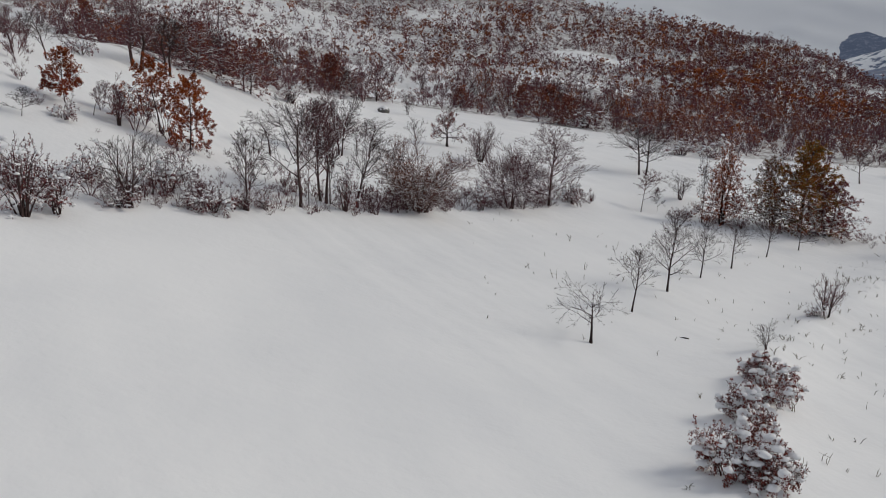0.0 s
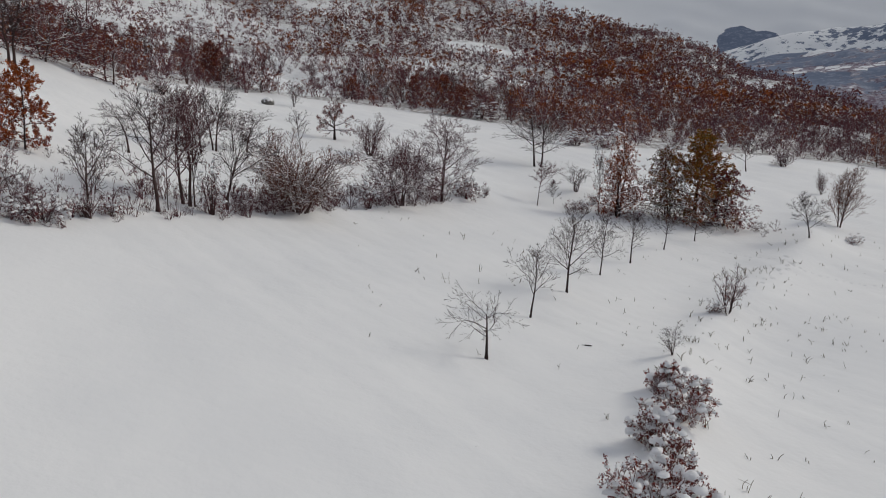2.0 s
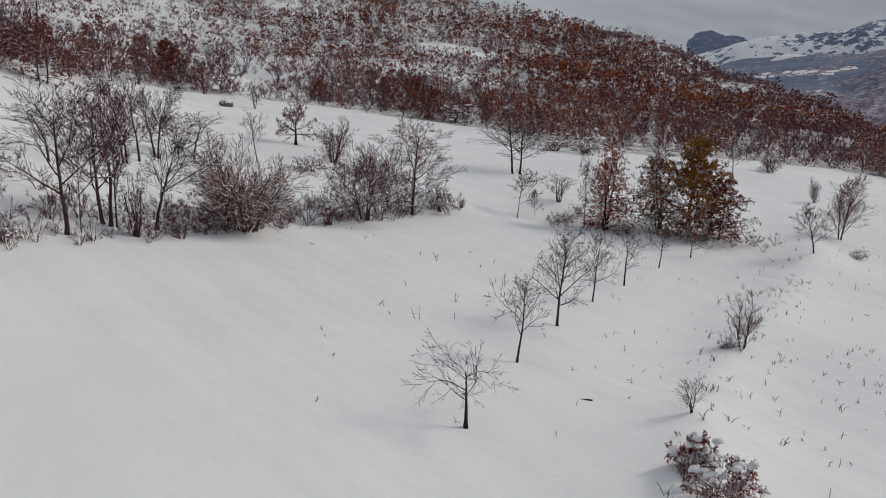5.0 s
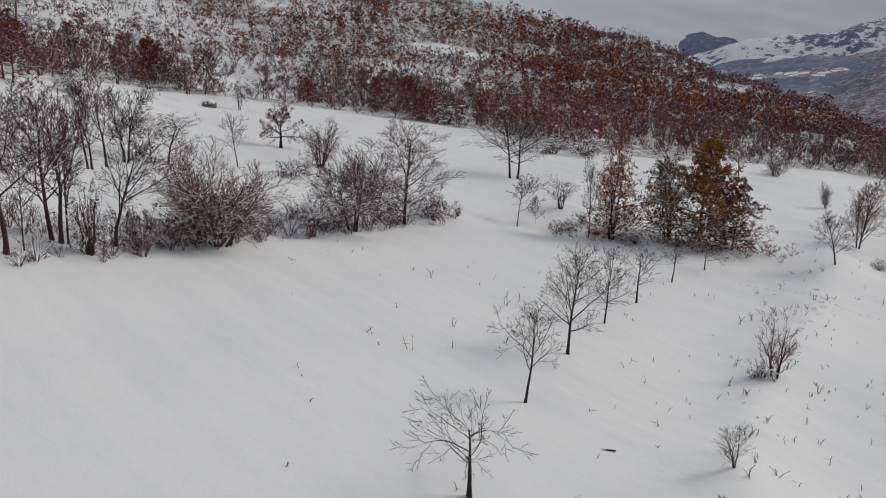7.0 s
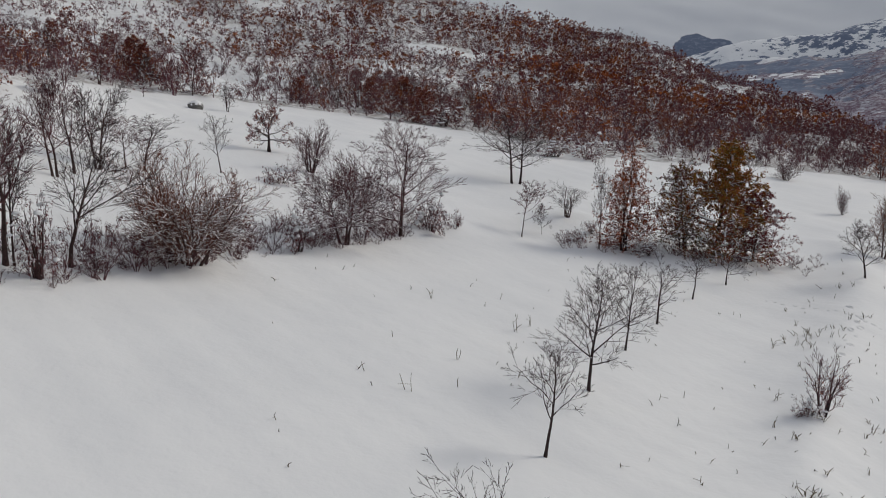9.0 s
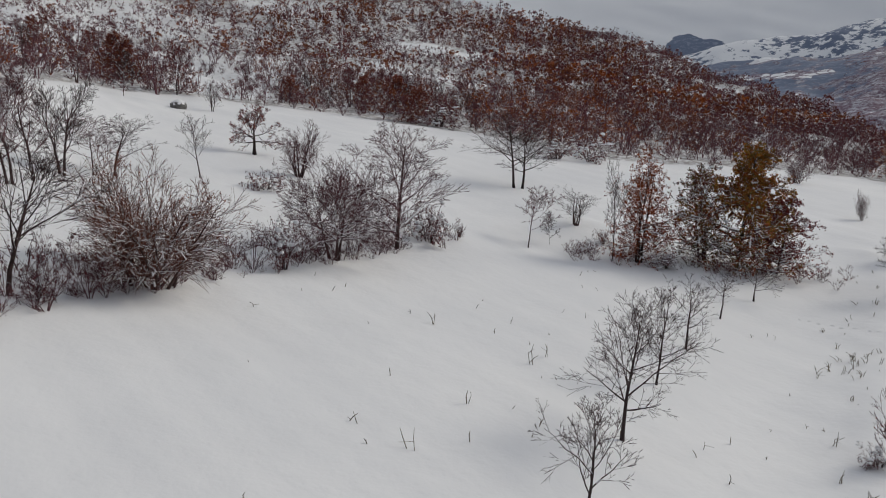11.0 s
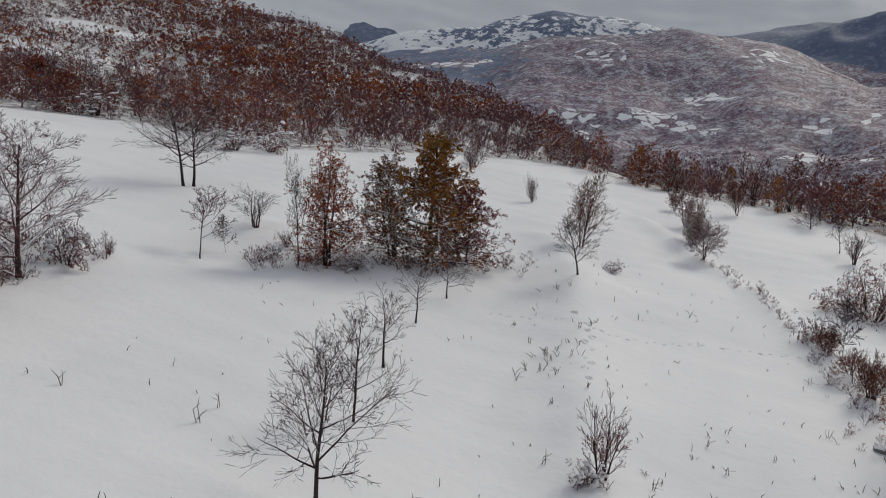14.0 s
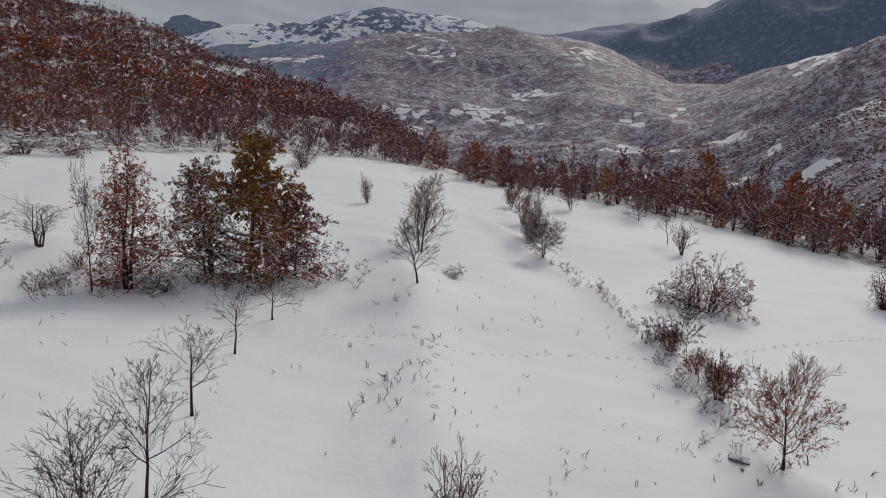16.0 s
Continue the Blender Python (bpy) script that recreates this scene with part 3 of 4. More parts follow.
def leaf_quads(rng, segs, count, size, droop=0.3, loose=0.8, slim=0.6):
    """Small leaves, each a bent pair of triangles, hung about the given twigs."""
    i = rng.integers(0, len(segs), count)
    t = rng.uniform(0, 1, (count, 1))
    c = segs[i, :3] * (1 - t) + segs[i, 3:6] * t + rng.normal(0, size * loose, (count, 3))
    a = rng.normal(0, 1, (count, 3))
    a[:, 2] -= droop
    a /= np.linalg.norm(a, axis=1, keepdims=True)
    b = np.cross(a, rng.normal(0, 1, (count, 3)))
    b /= np.linalg.norm(b, axis=1, keepdims=True) + 1e-9
    s = size * rng.uniform(0.6, 1.4, (count, 1))
    n = np.cross(a, b) * s * 0.25
    v = np.stack([c - a * s, c + b * s * slim + n, c + a * s, c - b * s * slim + n], 1)
    f = np.arange(count * 4).reshape(-1, 4)
    return v.reshape(-1, 3), f


LUMP_V, LUMP_F = None, None


def lump():
    """A low rounded lump, flat below."""
    global LUMP_V, LUMP_F
    if LUMP_V is None:
        v, f = [], []
        for lat in range(4):
            ph = lat / 3 * math.pi * 0.62
            for lon in range(8):
                th = lon * math.pi / 4
                v.append((math.sin(ph) * math.cos(th), math.sin(ph) * math.sin(th), math.cos(ph)))
        for lat in range(3):
            for lon in range(8):
                f.append((lat * 8 + lon, (lat + 1) * 8 + lon, (lat + 1) * 8 + (lon + 1) % 8, lat * 8 + (lon + 1) % 8))
        LUMP_V, LUMP_F = np.array(v), np.array(f)
    return LUMP_V, LUMP_F


def snow_lumps(rng, segs, count, size, flat=0.7):
    """Rounded pads of snow lying on the boughs, drawn out along them."""
    lv, lf = lump()
    w = np.clip(segs[:, 5], 0.05, None) ** 0.7
    i = rng.choice(len(segs), count, p=w / w.sum())
    c = segs[i, 3:6]
    way = np.arctan2(segs[i, 4] - segs[i, 1], segs[i, 3] - segs[i, 0])[:, None]
    k = size * rng.uniform(0.55, 1.0, (count, 1)) ** 2 * 1.6 * rng.uniform(0.8, 1.2, (count, 3)) * (1.3, 1.0, flat)
    v = lv[None] * k[:, None] * (1 + 0.1 * rng.normal(0, 1, (count, len(lv), 1)))
    v = np.stack([v[..., 0] * np.cos(way) - v[..., 1] * np.sin(way), v[..., 0] * np.sin(way) + v[..., 1] * np.cos(way), v[..., 2]], -1) + c[:, None]
    f = lf[None] + (np.arange(count) * len(lv))[:, None, None]
    return v.reshape(-1, 3), f.reshape(-1, 4)


def part(name, me, parent, label=""):
    ob = new(name, me)
    ob.parent = parent
    return tagged(ob, label)


def ribbons(rng, s):
    """The finest twigs: narrow blades along segments."""
    p, q, r = s[:, :3], s[:, 3:6], s[:, 6:7]
    d = q - p
    a = np.cross(d, rng.normal(0, 1, d.shape))
    a /= np.linalg.norm(a, axis=1, keepdims=True) + 1e-9
    v = np.stack([p - a * r, p + a * r, q + a * r * 0.7, q - a * r * 0.7], 1)
    return v.reshape(-1, 3), np.arange(len(s) * 4).reshape(-1, 4)


def plant(name, seed, kind, height, width, stems=1, bark="bark", twig="twig", leaves=(), lumps=0, size=0.05, label="", category="tree", group="", trunk_r=0.02, full=1.0, tip=0.007, start=None, lean=None, dust=0.3, pad=0.09, spare=0, ridge=0.012):
    """A tree or bush: an Empty at its foot, with stems, crown, leaves and lying snow as parts. leaves: (material, number) or
    (material, number, from, to), where the last two bound the height that they hang at, as a share of the whole. dust: the
    share of limbs with snow along them; spare: orders of twigs left out."""
    rng = np.random.default_rng(seed)
    form = FORMS[kind]
    lev = skeleton_of(rng, form[: len(form) - spare], stems, width / height, trunk_r, tip / height, full, start, lean)
    lev = [(p * height, r * height) for p, r in lev]
    ob = new(name)
    ob.empty_display_size = 0.3
    for p, r in zip(*lev[0]):
        v, f = pipe(p, r, 7)
        part("trunk" if stems == 1 else "stem", shade_smooth(mesh_from("trunk", v, f, M[bark])), ob)
    vs, fs, n = [], [], 0
    fine = [as_segments(p, r) for p, r in lev[1:]]
    for k, o in enumerate(fine):
        v, f = tubes(o, 4 if k == 0 else 3) if k < 2 else ribbons(rng, o)
        vs.append(v), fs.append(f + n)
        n += len(v)
    crown = part("crown", mesh_from("crown", np.concatenate(vs), np.concatenate(fs), M[twig]), ob)
    outer = np.concatenate(fine[-2:])
    for mat, count, *span_z in leaves:
        some = outer
        if span_z:
            mid = outer[:, 5] / height + rng.normal(0, 0.06, len(outer))
            some = outer[(mid > span_z[0]) & (mid < span_z[1])]
        v, f = leaf_quads(rng, some, count, size, loose=0.9)
        tagged(part("foliage", mesh_from("foliage", v, f, M[mat]), crown), kind="stuff")
    vs, fs, n = [], [], 0
    if dust:
        v, f = snow_ridges(rng, np.concatenate(fine[:2]), dust, ridge if height > 3 else ridge * 0.75)
        vs.append(v), fs.append(f)
        n = len(v)
    if lumps:
        v, f = snow_lumps(rng, np.concatenate(fine[:2]), lumps, pad)
        vs.append(v), fs.append(f + n)
    if vs:
        tagged(part("lying_snow", shade_smooth(mesh_from("lying_snow", np.concatenate(vs), np.concatenate(fs), M["pad"])), crown), kind="stuff")
    return tagged(ob, label, category, group)


def stand(ob, x, y, turn=0.0, sink=0.04, size=1.0, lean=(0, 0)):
    ob.matrix_basis = pose(x, y, ground_at(x, y) - sink, lean[0], lean[1], turn) @ Matrix.Scale(size, 4)
    return ob


def pad_snow():
    mat, n, l, b = shader("lying_snow")
    l.new(mix(n, l, noise_node(n, l, 6, 3), (0.76, 0.77, 0.8), (0.87, 0.875, 0.885)), b.inputs["Base Color"])
    b.inputs["Roughness"].default_value = 0.7
    bump(n, l, b, noise_node(n, l, 14, 3), 0.3, 0.04)
    return mat


M["pad"] = pad_snow()


# ---- woods too many to count ----
def hill_plant(seed, width, stems, clumps, twigs, leaf, leaf_size, snow, low=0.2, twig_w=0.006, snow_size=0.06, slim=0.5):
    """A tree or bush 1 m high for the woods: limbs that lead to bunches of twigs and leaves, with snow on the bunches."""
    rng = np.random.default_rng(seed)
    w = width / 2
    ph, ct = rng.uniform(0, 6.28, clumps), rng.uniform(-0.9, 1.0, clumps)
    st = np.sqrt(1 - ct**2) * rng.uniform(0.55, 1.0, clumps)
    mid = low + (1 - low) * 0.47
    c = np.stack([w * 0.86 * st * np.cos(ph), w * 0.86 * st * np.sin(ph), mid + (1 - low) * 0.44 * ct], -1) * rng.uniform(0.8, 1.1, (clumps, 1))
    root = np.stack([np.cos(ph), np.sin(ph), 0 * ph], -1) * 0.06 * w * (stems > 1)
    neck = root * 1.5 + c * (0.22, 0.22, 0) + np.stack([0 * ph, 0 * ph, np.minimum(c[:, 2] * 0.45, low + 0.2)], -1)
    r = 0.013
    k = np.arange(clumps) < max(stems, 1) * 2
    segs = [np.concatenate([root, neck, np.full((clumps, 1), r), np.full((clumps, 1), r * 0.7)], 1)[k], np.concatenate([neck, c, np.full((clumps, 1), r * 0.55), np.full((clumps, 1), r * 0.3)], 1)]
    i = rng.integers(0, clumps, twigs)
    q = c[i] + rng.normal(0, 0.035, (twigs, 3))
    d = unit(unit(c[i] - neck[i]) + rng.normal(0, 0.55, (twigs, 3)) + (0, 0, 0.35)) * (rng.uniform(0.08, 0.22, (twigs, 1)) * (0.6 + 0.5 * width))
    segs.append(np.concatenate([q - d * 0.4, q + d * 0.6, np.full((twigs, 2), twig_w)], 1))
    wood = ribbons(rng, np.concatenate(segs))
    j = rng.integers(0, clumps, leaf)
    e = c[j] + rng.normal(0, 0.075, (leaf, 3)) * (0.6 + 0.7 * w, 0.6 + 0.7 * w, 0.7)
    leaves = leaf_quads(rng, np.concatenate([e, e], 1), leaf, leaf_size, 0.5, 0.2, slim)
    j = rng.integers(0, clumps, snow)
    e = c[j] + rng.normal(0, 0.05, (snow, 3)) + (0, 0, 0.05)
    t = rng.uniform(0, 6.28, snow)
    u = np.stack([np.cos(t), np.sin(t), rng.normal(-0.1, 0.45, snow)], -1) * (snow_size * rng.uniform(0.5, 1.4, (snow, 1)))
    x = np.stack([-np.sin(t), np.cos(t), rng.normal(0, 0.5, snow)], -1) * (snow_size * 0.55 * rng.uniform(0.5, 1.3, (snow, 1)))
    top = np.array([0, 0, snow_size * 0.35])
    pads = np.stack([e - u, e + x + top, e + u, e - x + top], 1).reshape(-1, 3), np.arange(snow * 4).reshape(-1, 4)
    for v, f in (wood, leaves, pads):
        v[:, 2] = np.maximum(v[:, 2], 0)
    return wood, leaves, pads


def scatter(name, label, spots, plants, mats, seed):
    """One object of many plants. spots: rows of x y height; plants: meshes to choose from, one for each material."""
    rng = np.random.default_rng(seed)
    vs, fs, ms, n = [], [], [], 0
    z = ground(spots[:, 0], spots[:, 1])
    pick = rng.integers(0, len(plants), len(spots))
    for k, slots in enumerate(plants):
        i = np.nonzero(pick == k)[0]
        if not len(i):
            continue
        a, h = rng.uniform(0, 6.28, len(i)), spots[i, 2]
        c, s = np.cos(a), np.sin(a)
        wide = rng.uniform(0.85, 1.25, len(i))
        for m, (vv, ff) in enumerate(slots):
            if not len(vv):
                continue
            x = (c[:, None] * vv[:, 0] - s[:, None] * vv[:, 1]) * (h * wide)[:, None] + spots[i, 0][:, None]
            y = (s[:, None] * vv[:, 0] + c[:, None] * vv[:, 1]) * (h * wide)[:, None] + spots[i, 1][:, None]
            zz = vv[:, 2] * h[:, None] + z[i][:, None] - 0.05
            vs.append(np.stack([x, y, zz], -1).reshape(-1, 3))
            fs.append((ff[None] + (np.arange(len(i)) * len(vv))[:, None, None]).reshape(-1, 4) + n)
            ms.append(np.full(len(i) * len(ff), m, np.int32))
            n += len(i) * len(vv)
    me = mesh_from(name, np.concatenate(vs), np.concatenate(fs), [M[m] for m in mats])
    me.polygons.foreach_set("material_index", np.concatenate(ms))
    return tagged(new(name, me), label, "scrub", kind="stuff")


def wood_spots(seed, pace, r0, r1, a0, a1):
    rng = np.random.default_rng(seed)
    g = np.arange(-r1, r1, pace)
    x, y = (m.ravel() + rng.uniform(-0.48, 0.48, m.size) * pace for m in np.meshgrid(g, g))
    x, y = x + 5, y + 25
    r, a = np.hypot(x - 5, y - 25), np.degrees(np.arctan2(x - 5, y - 25))
    far, top = crest(a)
    keep = (r > r0) & (r < r1) & (a > a0) & (a < a1) & (rng.uniform(0, 1, len(x)) < woodland(x, y))
    keep &= (a > 46) | (r < far + 55)
    keep &= (a < 52) | (r < 135) | (rng.uniform(0, 1, len(x)) < 0.45)
    return x[keep], y[keep], rng


def build_woods():
    near_bare = [hill_plant(100 + k, 0.95, 2, 16, 170, 40, 0.03, 9, 0.14, 0.0045, 0.035, 0.34) for k in range(8)]
    near_leaf = [hill_plant(120 + k, 0.9, 1, 18, 70, 190, 0.036, 12, 0.14, 0.005, 0.04, 0.34) for k in range(8)]
    bush = [hill_plant(130 + k, 1.6, 3, 12, 70, 60, 0.055, 16, 0.05, 0.009, 0.08) for k in range(6)]
    far_bare = [hill_plant(140 + k, 1.0, 1, 9, 40, 28, 0.058, 4, 0.1, 0.0085, 0.05) for k in range(7)]
    far_leaf = [hill_plant(160 + k, 0.95, 1, 10, 8, 54, 0.074, 4, 0.1, 0.009, 0.055) for k in range(7)]
    for r0, r1, pace, bare, leafy, seed, a0 in ((44, 190, 3.7, near_bare, near_leaf, 5, -33), (190, 450, 3.95, far_bare, far_leaf, 6, -33), (170, 420, 5.0, far_leaf, far_leaf, 7, 19)):
        x, y, rng = wood_spots(seed, pace, r0, r1, a0, 79 if a0 < 0 else 47)
        kind = 1.1 * rough(x, y, 48, 31, 3) + 0.35 * waves(x, y, 95, 32.0) + rng.normal(0, 0.42, len(x))
        r, a = np.hypot(x - 5, y - 25), np.degrees(np.arctan2(x - 5, y - 25))
        kind += 0.0 + 0.25 * smooth(6, 26, a) * smooth(280, 120, r) * smooth(56, 48, a) - 0.5 * smooth(22, -4, a)
        h = rng.uniform(1.5, 2.35, len(x)) ** 2 * (1 + 0.15 * smooth(180, 260, r)) * (0.85 + 0.35 * smooth(-0.3, 0.8, kind)) * (1 + 0.35 * smooth(46, 54, a))
        spots = np.stack([x, y, h], -1)
        for sel, plants, what, mats, s in (
            (kind < 0.1, bare, "bare grey-purple scrub dusted with snow on the hillside", ("hill_twig", "hill_dark"), 1),
            ((kind >= 0.1) & (kind < 0.6), leafy, "brown-leaved oak scrub dusted with snow on the hillside", ("hill_twig", "hill_brown"), 2),
            ((kind >= 0.6) & (kind < 0.95), leafy, "dark red-brown scrub dusted with snow on the hillside", ("hill_twig", "hill_dark"), 3),
            (kind >= 0.95, leafy, "rusty orange-leaved oaks among the hillside scrub", ("hill_twig", "hill_rust"), 4),
        ):
            scatter("hillside_scrub", what, spots[sel], plants, (*mats, "pad"), seed * 10 + s)
    # snow-bent bushes between the trees and along the foot of the woods
    x, y, rng = wood_spots(9, 4.4, 44, 150, -33, 79)
    spots = np.stack([x, y, rng.uniform(0.9, 2.0, len(x))], -1)
    scatter("undergrowth", "low bushes bent under snow beneath the hillside scrub", spots, bush, ("hill_twig", "hill_dark", "pad"), 91)
    # woods across the valley
    rng = np.random.default_rng(77)
    tuft = [(((), ()), *hill_plant(180 + k, 1.0, 1, 4, 2, 12, 0.14, 3, 0.1, 0.03, 0.1)[1:]) for k in range(6)]
    n = 12500
    r, a = np.sqrt(rng.uniform(430**2, 1250**2, n)), np.radians(rng.uniform(44, 82, n))
    more = 8500
    r, a = np.append(r, np.sqrt(rng.uniform(1250**2, 2350**2, more))), np.append(a, np.radians(rng.uniform(29, 76, more)))
    keep = (rng.uniform(0, 1, len(r)) < 0.35 + 0.65 * smooth(58, 64, np.degrees(a))) | (r > 1250)
    r, a = r[keep], a[keep]
    x, y = 5 + r * np.sin(a), 25 + r * np.cos(a)
    z = zones(x, y)
    keep = (rng.uniform(0, 1, len(x)) > z[1] * 1.4) & (z[2] < 0.5)
    spots = np.stack([x, y, rng.uniform(4, 8, len(x)) * (1 - 0.3 * smooth(1100, 1500, np.hypot(x, y)))], -1)[keep]
    tone = rough(spots[:, 0], spots[:, 1], 120, 5, 3) + rng.normal(0, 0.3, len(spots))
    for sel, what, mats, s in ((tone < 0.05, "bare snow-dusted woods across the valley", ("twig_snow", "far_wood"), 78), ((tone >= 0.05) & (tone < 0.45), "purple-brown woods across the valley", ("twig_snow", "far_wood"), 79), (tone >= 0.45, "red-brown woods across the valley", ("twig_snow", "hill_dark"), 83)):
        scatter("distant_woods", what, spots[sel], tuft, (*mats, "pad"), s)
    # brushwood under the trees along the field's upper edge
    brush = [hill_plant(190 + k, 1.2, 4, 14, 80, 12 * (k % 3), 0.035, 6, 0.06, 0.006, 0.04) for k in range(6)]
    t = rng.uniform(0, 1, 380)
    ex, ey = np.interp(t, (0, 0.35, 0.7, 1), (-24, -10, 2, 14)), np.interp(t, (0, 0.35, 0.7, 1), (30, 41.5, 57.5, 68.5))
    off = np.abs(rng.normal(0, 3.2, 380)) - 0.4
    spots = np.stack([ex - 0.75 * off, ey + 0.65 * off, rng.uniform(0.6, 1.3, 380) ** 2], -1)
    scatter("brushwood", "low snow-dusted brushwood along the field's upper edge", spots, brush, ("twig_snow", "leaf_dark", "pad"), 80)
    # bushes on the slope between the field's edge and the woods
    sx, sy = rng.uniform(-42, -4, 420), rng.uniform(38, 100, 420)
    keep = (sx < -0.2 * (sy - 38) - 6) | (sx > 999)
    keep &= (sx < -3.5 - 0.42 * (sy - 36)) & (rng.uniform(0, 1, 420) < 0.75 * smooth(-0.1, 0.35, rough(sx, sy, 14, 44, 2)))
    spots = np.stack([sx, sy, rng.uniform(0.9, 1.75, 420) ** 2], -1)[keep]
    scatter("brushwood", "bare grey bushes dusted with snow on the slope above the field", spots, near_bare + brush[:3], ("twig_snow", "leaf_dark", "pad"), 84)
    # brushwood round the oaks and along the terrace
    t = rng.uniform(0, 1, 60)
    spots = np.stack([20 + 20 * t, 68.5 + 1.5 * np.sin(7 * t) + rng.normal(0, 1.3, 60), rng.uniform(0.4, 1.1, 60)], -1)
    scatter("brushwood", "low snow-dusted brushwood round the oaks", spots, brush, ("twig_snow", "leaf_dark", "pad"), 81)
    t = rng.uniform(0, 1, 70)
    spots = np.stack([36 + 26 * t + rng.normal(0, 0.7, 70), np.interp(36 + 26 * t, (36, 46, 54, 62), (41, 49.8, 59, 70)) + rng.normal(0, 0.5, 70), rng.uniform(0.25, 0.9, 70)], -1)
    scatter("brushwood", "low bare brushwood along the terrace bank", spots, brush, ("twig_snow", "leaf_brown", "pad"), 82)


build_woods()


# ---- plants: x, y, height, width in metres ----
FRUIT_SPOTS = (
    (6.8, 32.6, 3.0, 2.6), (10.3, 39.4, 3.7, 2.1), (13.8, 44.8, 4.9, 3.4), (17.5, 49.8, 3.9, 2.1),
    (21.4, 54.6, 3.6, 2.6), (25.9, 59.2, 3.1, 2.6), (29.9, 62.3, 2.4, 2.3),
)
TALL_SPOTS = (
    (-8.2, 45.8, 6.7, 4.4), (-7.3, 48.7, 6.5, 4.2), (-5.2, 49.9, 5.6, 4.1), (-9.4, 67.3, 5.7, 3.8),
    (-8.8, 70.5, 5.5, 3.5), (-7.5, 71.8, 3.5, 4.4), (-10.3, 41.7, 4.8, 3.6), (-12.8, 59.3, 3.5, 3.4),
    (-27.4, 71.8, 6.5, 7.4), (-29.1, 58.8, 4.2, 3.0), (-30.0, 56.0, 3.6, 2.8), (-25.6, 75.1, 6.0, 5.6),
    (-7.8, 46.6, 6.0, 2.3), (-6.8, 48.8, 5.9, 2.2), (-6.4, 72.6, 3.7, 3.7), (-9.9, 65.3, 5.1, 3.2),
    (23.9, 68.6, 6.4, 2.0),
)
BARE_SPOTS = (
    (-14.8, 36.9, 4.3, 3.3), (-21.3, 48.4, 2.2, 2.1), (-23.5, 44.2, 1.6, 2.2), (-19.8, 48.5, 3.2, 1.8),
    (-1.9, 76.2, 4.3, 2.5), (4.5, 82.0, 4.2, 3.3), (-4.5, 116.6, 4.0, 2.6), (-10.4, 133.1, 7.2, 5.1),
    (-14.0, 116.4, 5.1, 3.8), (-3.5, 181.8, 4.7, 4.2), (55.1, 99.7, 4.6, 4.2), (65.1, 107.4, 2.8, 3.8),
    (23.9, 75.1, 2.9, 3.6), (18.9, 70.6, 4.0, 3.4), (20.7, 71.6, 2.3, 1.3), (76.0, 63.7, 3.6, 2.5),
    (79.2, 66.8, 3.4, 2.3), (57.9, 87.5, 3.0, 1.3), (15.4, 34.5, 1.6, 1.2), (-13.4, 41.0, 3.0, 2.1),
    (45.0, 48.0, 3.7, 2.2), (12.5, 29.3, 1.3, 0.8), (-14.7, 39.7, 3.3, 2.0),
)
FIELD_SPOTS = (
    (24.0, 89.4, 7.1, 5.7), (40.2, 62.6, 3.9, 3.2), (1.1, 89.1, 4.4, 3.9),
)
THICKET_SPOTS = (
    (-1.5, 53.6, 5.0, 7.0), (5.9, 61.3, 5.1, 5.0), (9.5, 65.0, 6.9, 5.6), (49.0, 71.3, 5.9, 3.4),
    (76.4, 84.4, 2.9, 2.2), (70.5, 78.2, 4.0, 2.6), (65.1, 73.0, 4.8, 2.7), (60.0, 68.0, 3.7, 2.6),
    (86.8, 74.3, 3.3, 2.6), (83.1, 81.0, 3.9, 2.5),
)
SNOWY_SPOTS = (
    (-17.2, 31.8, 3.4, 2.6), (-16.6, 33.4, 2.6, 2.0), (-19.6, 35.4, 2.1, 2.1), (-17.9, 39.1, 1.9, 2.3),
    (-11.7, 39.9, 1.7, 2.4), (-10.5, 41.7, 1.3, 1.2), (-15.1, 36.6, 1.2, 1.9), (-14.3, 41.0, 2.1, 2.4),
    (-21.9, 45.9, 1.4, 1.7), (-30.0, 66.5, 2.2, 2.6), (-5.8, 48.0, 3.1, 1.9), (-4.3, 49.9, 1.0, 1.1),
    (3.4, 58.4, 2.4, 1.6), (11.6, 66.4, 2.3, 2.3), (2.3, 76.1, 1.9, 2.6), (13.8, 68.3, 0.9, 0.8),
    (26.2, 137.8, 3.6, 5.6), (35.1, 110.6, 2.5, 4.4), (39.5, 111.1, 3.2, 4.8), (22.8, 70.1, 1.4, 1.5),
    (24.6, 71.8, 1.1, 1.5), (27.0, 67.6, 1.1, 2.1), (22.3, 43.7, 0.8, 1.1), (46.2, 65.4, 1.0, 1.6),
    (46.8, 50.5, 2.1, 1.9), (74.9, 46.3, 3.5, 3.1), (-16.9, 90.5, 2.3, 3.3), (-9.6, 42.8, 1.2, 1.4),
    (-12.7, 39.3, 1.1, 1.5),
)
RED_SPOTS = (
    (13.3, 30.3, 1.3, 1.5), (13.1, 28.2, 1.5, 2.5), (10.8, 25.5, 1.4, 1.8), (10.2, 23.0, 1.4, 2.0),
    (8.5, 20.8, 1.6, 2.4), (9.4, 20.3, 1.4, 2.0), (59.3, 53.7, 3.8, 6.9),
)
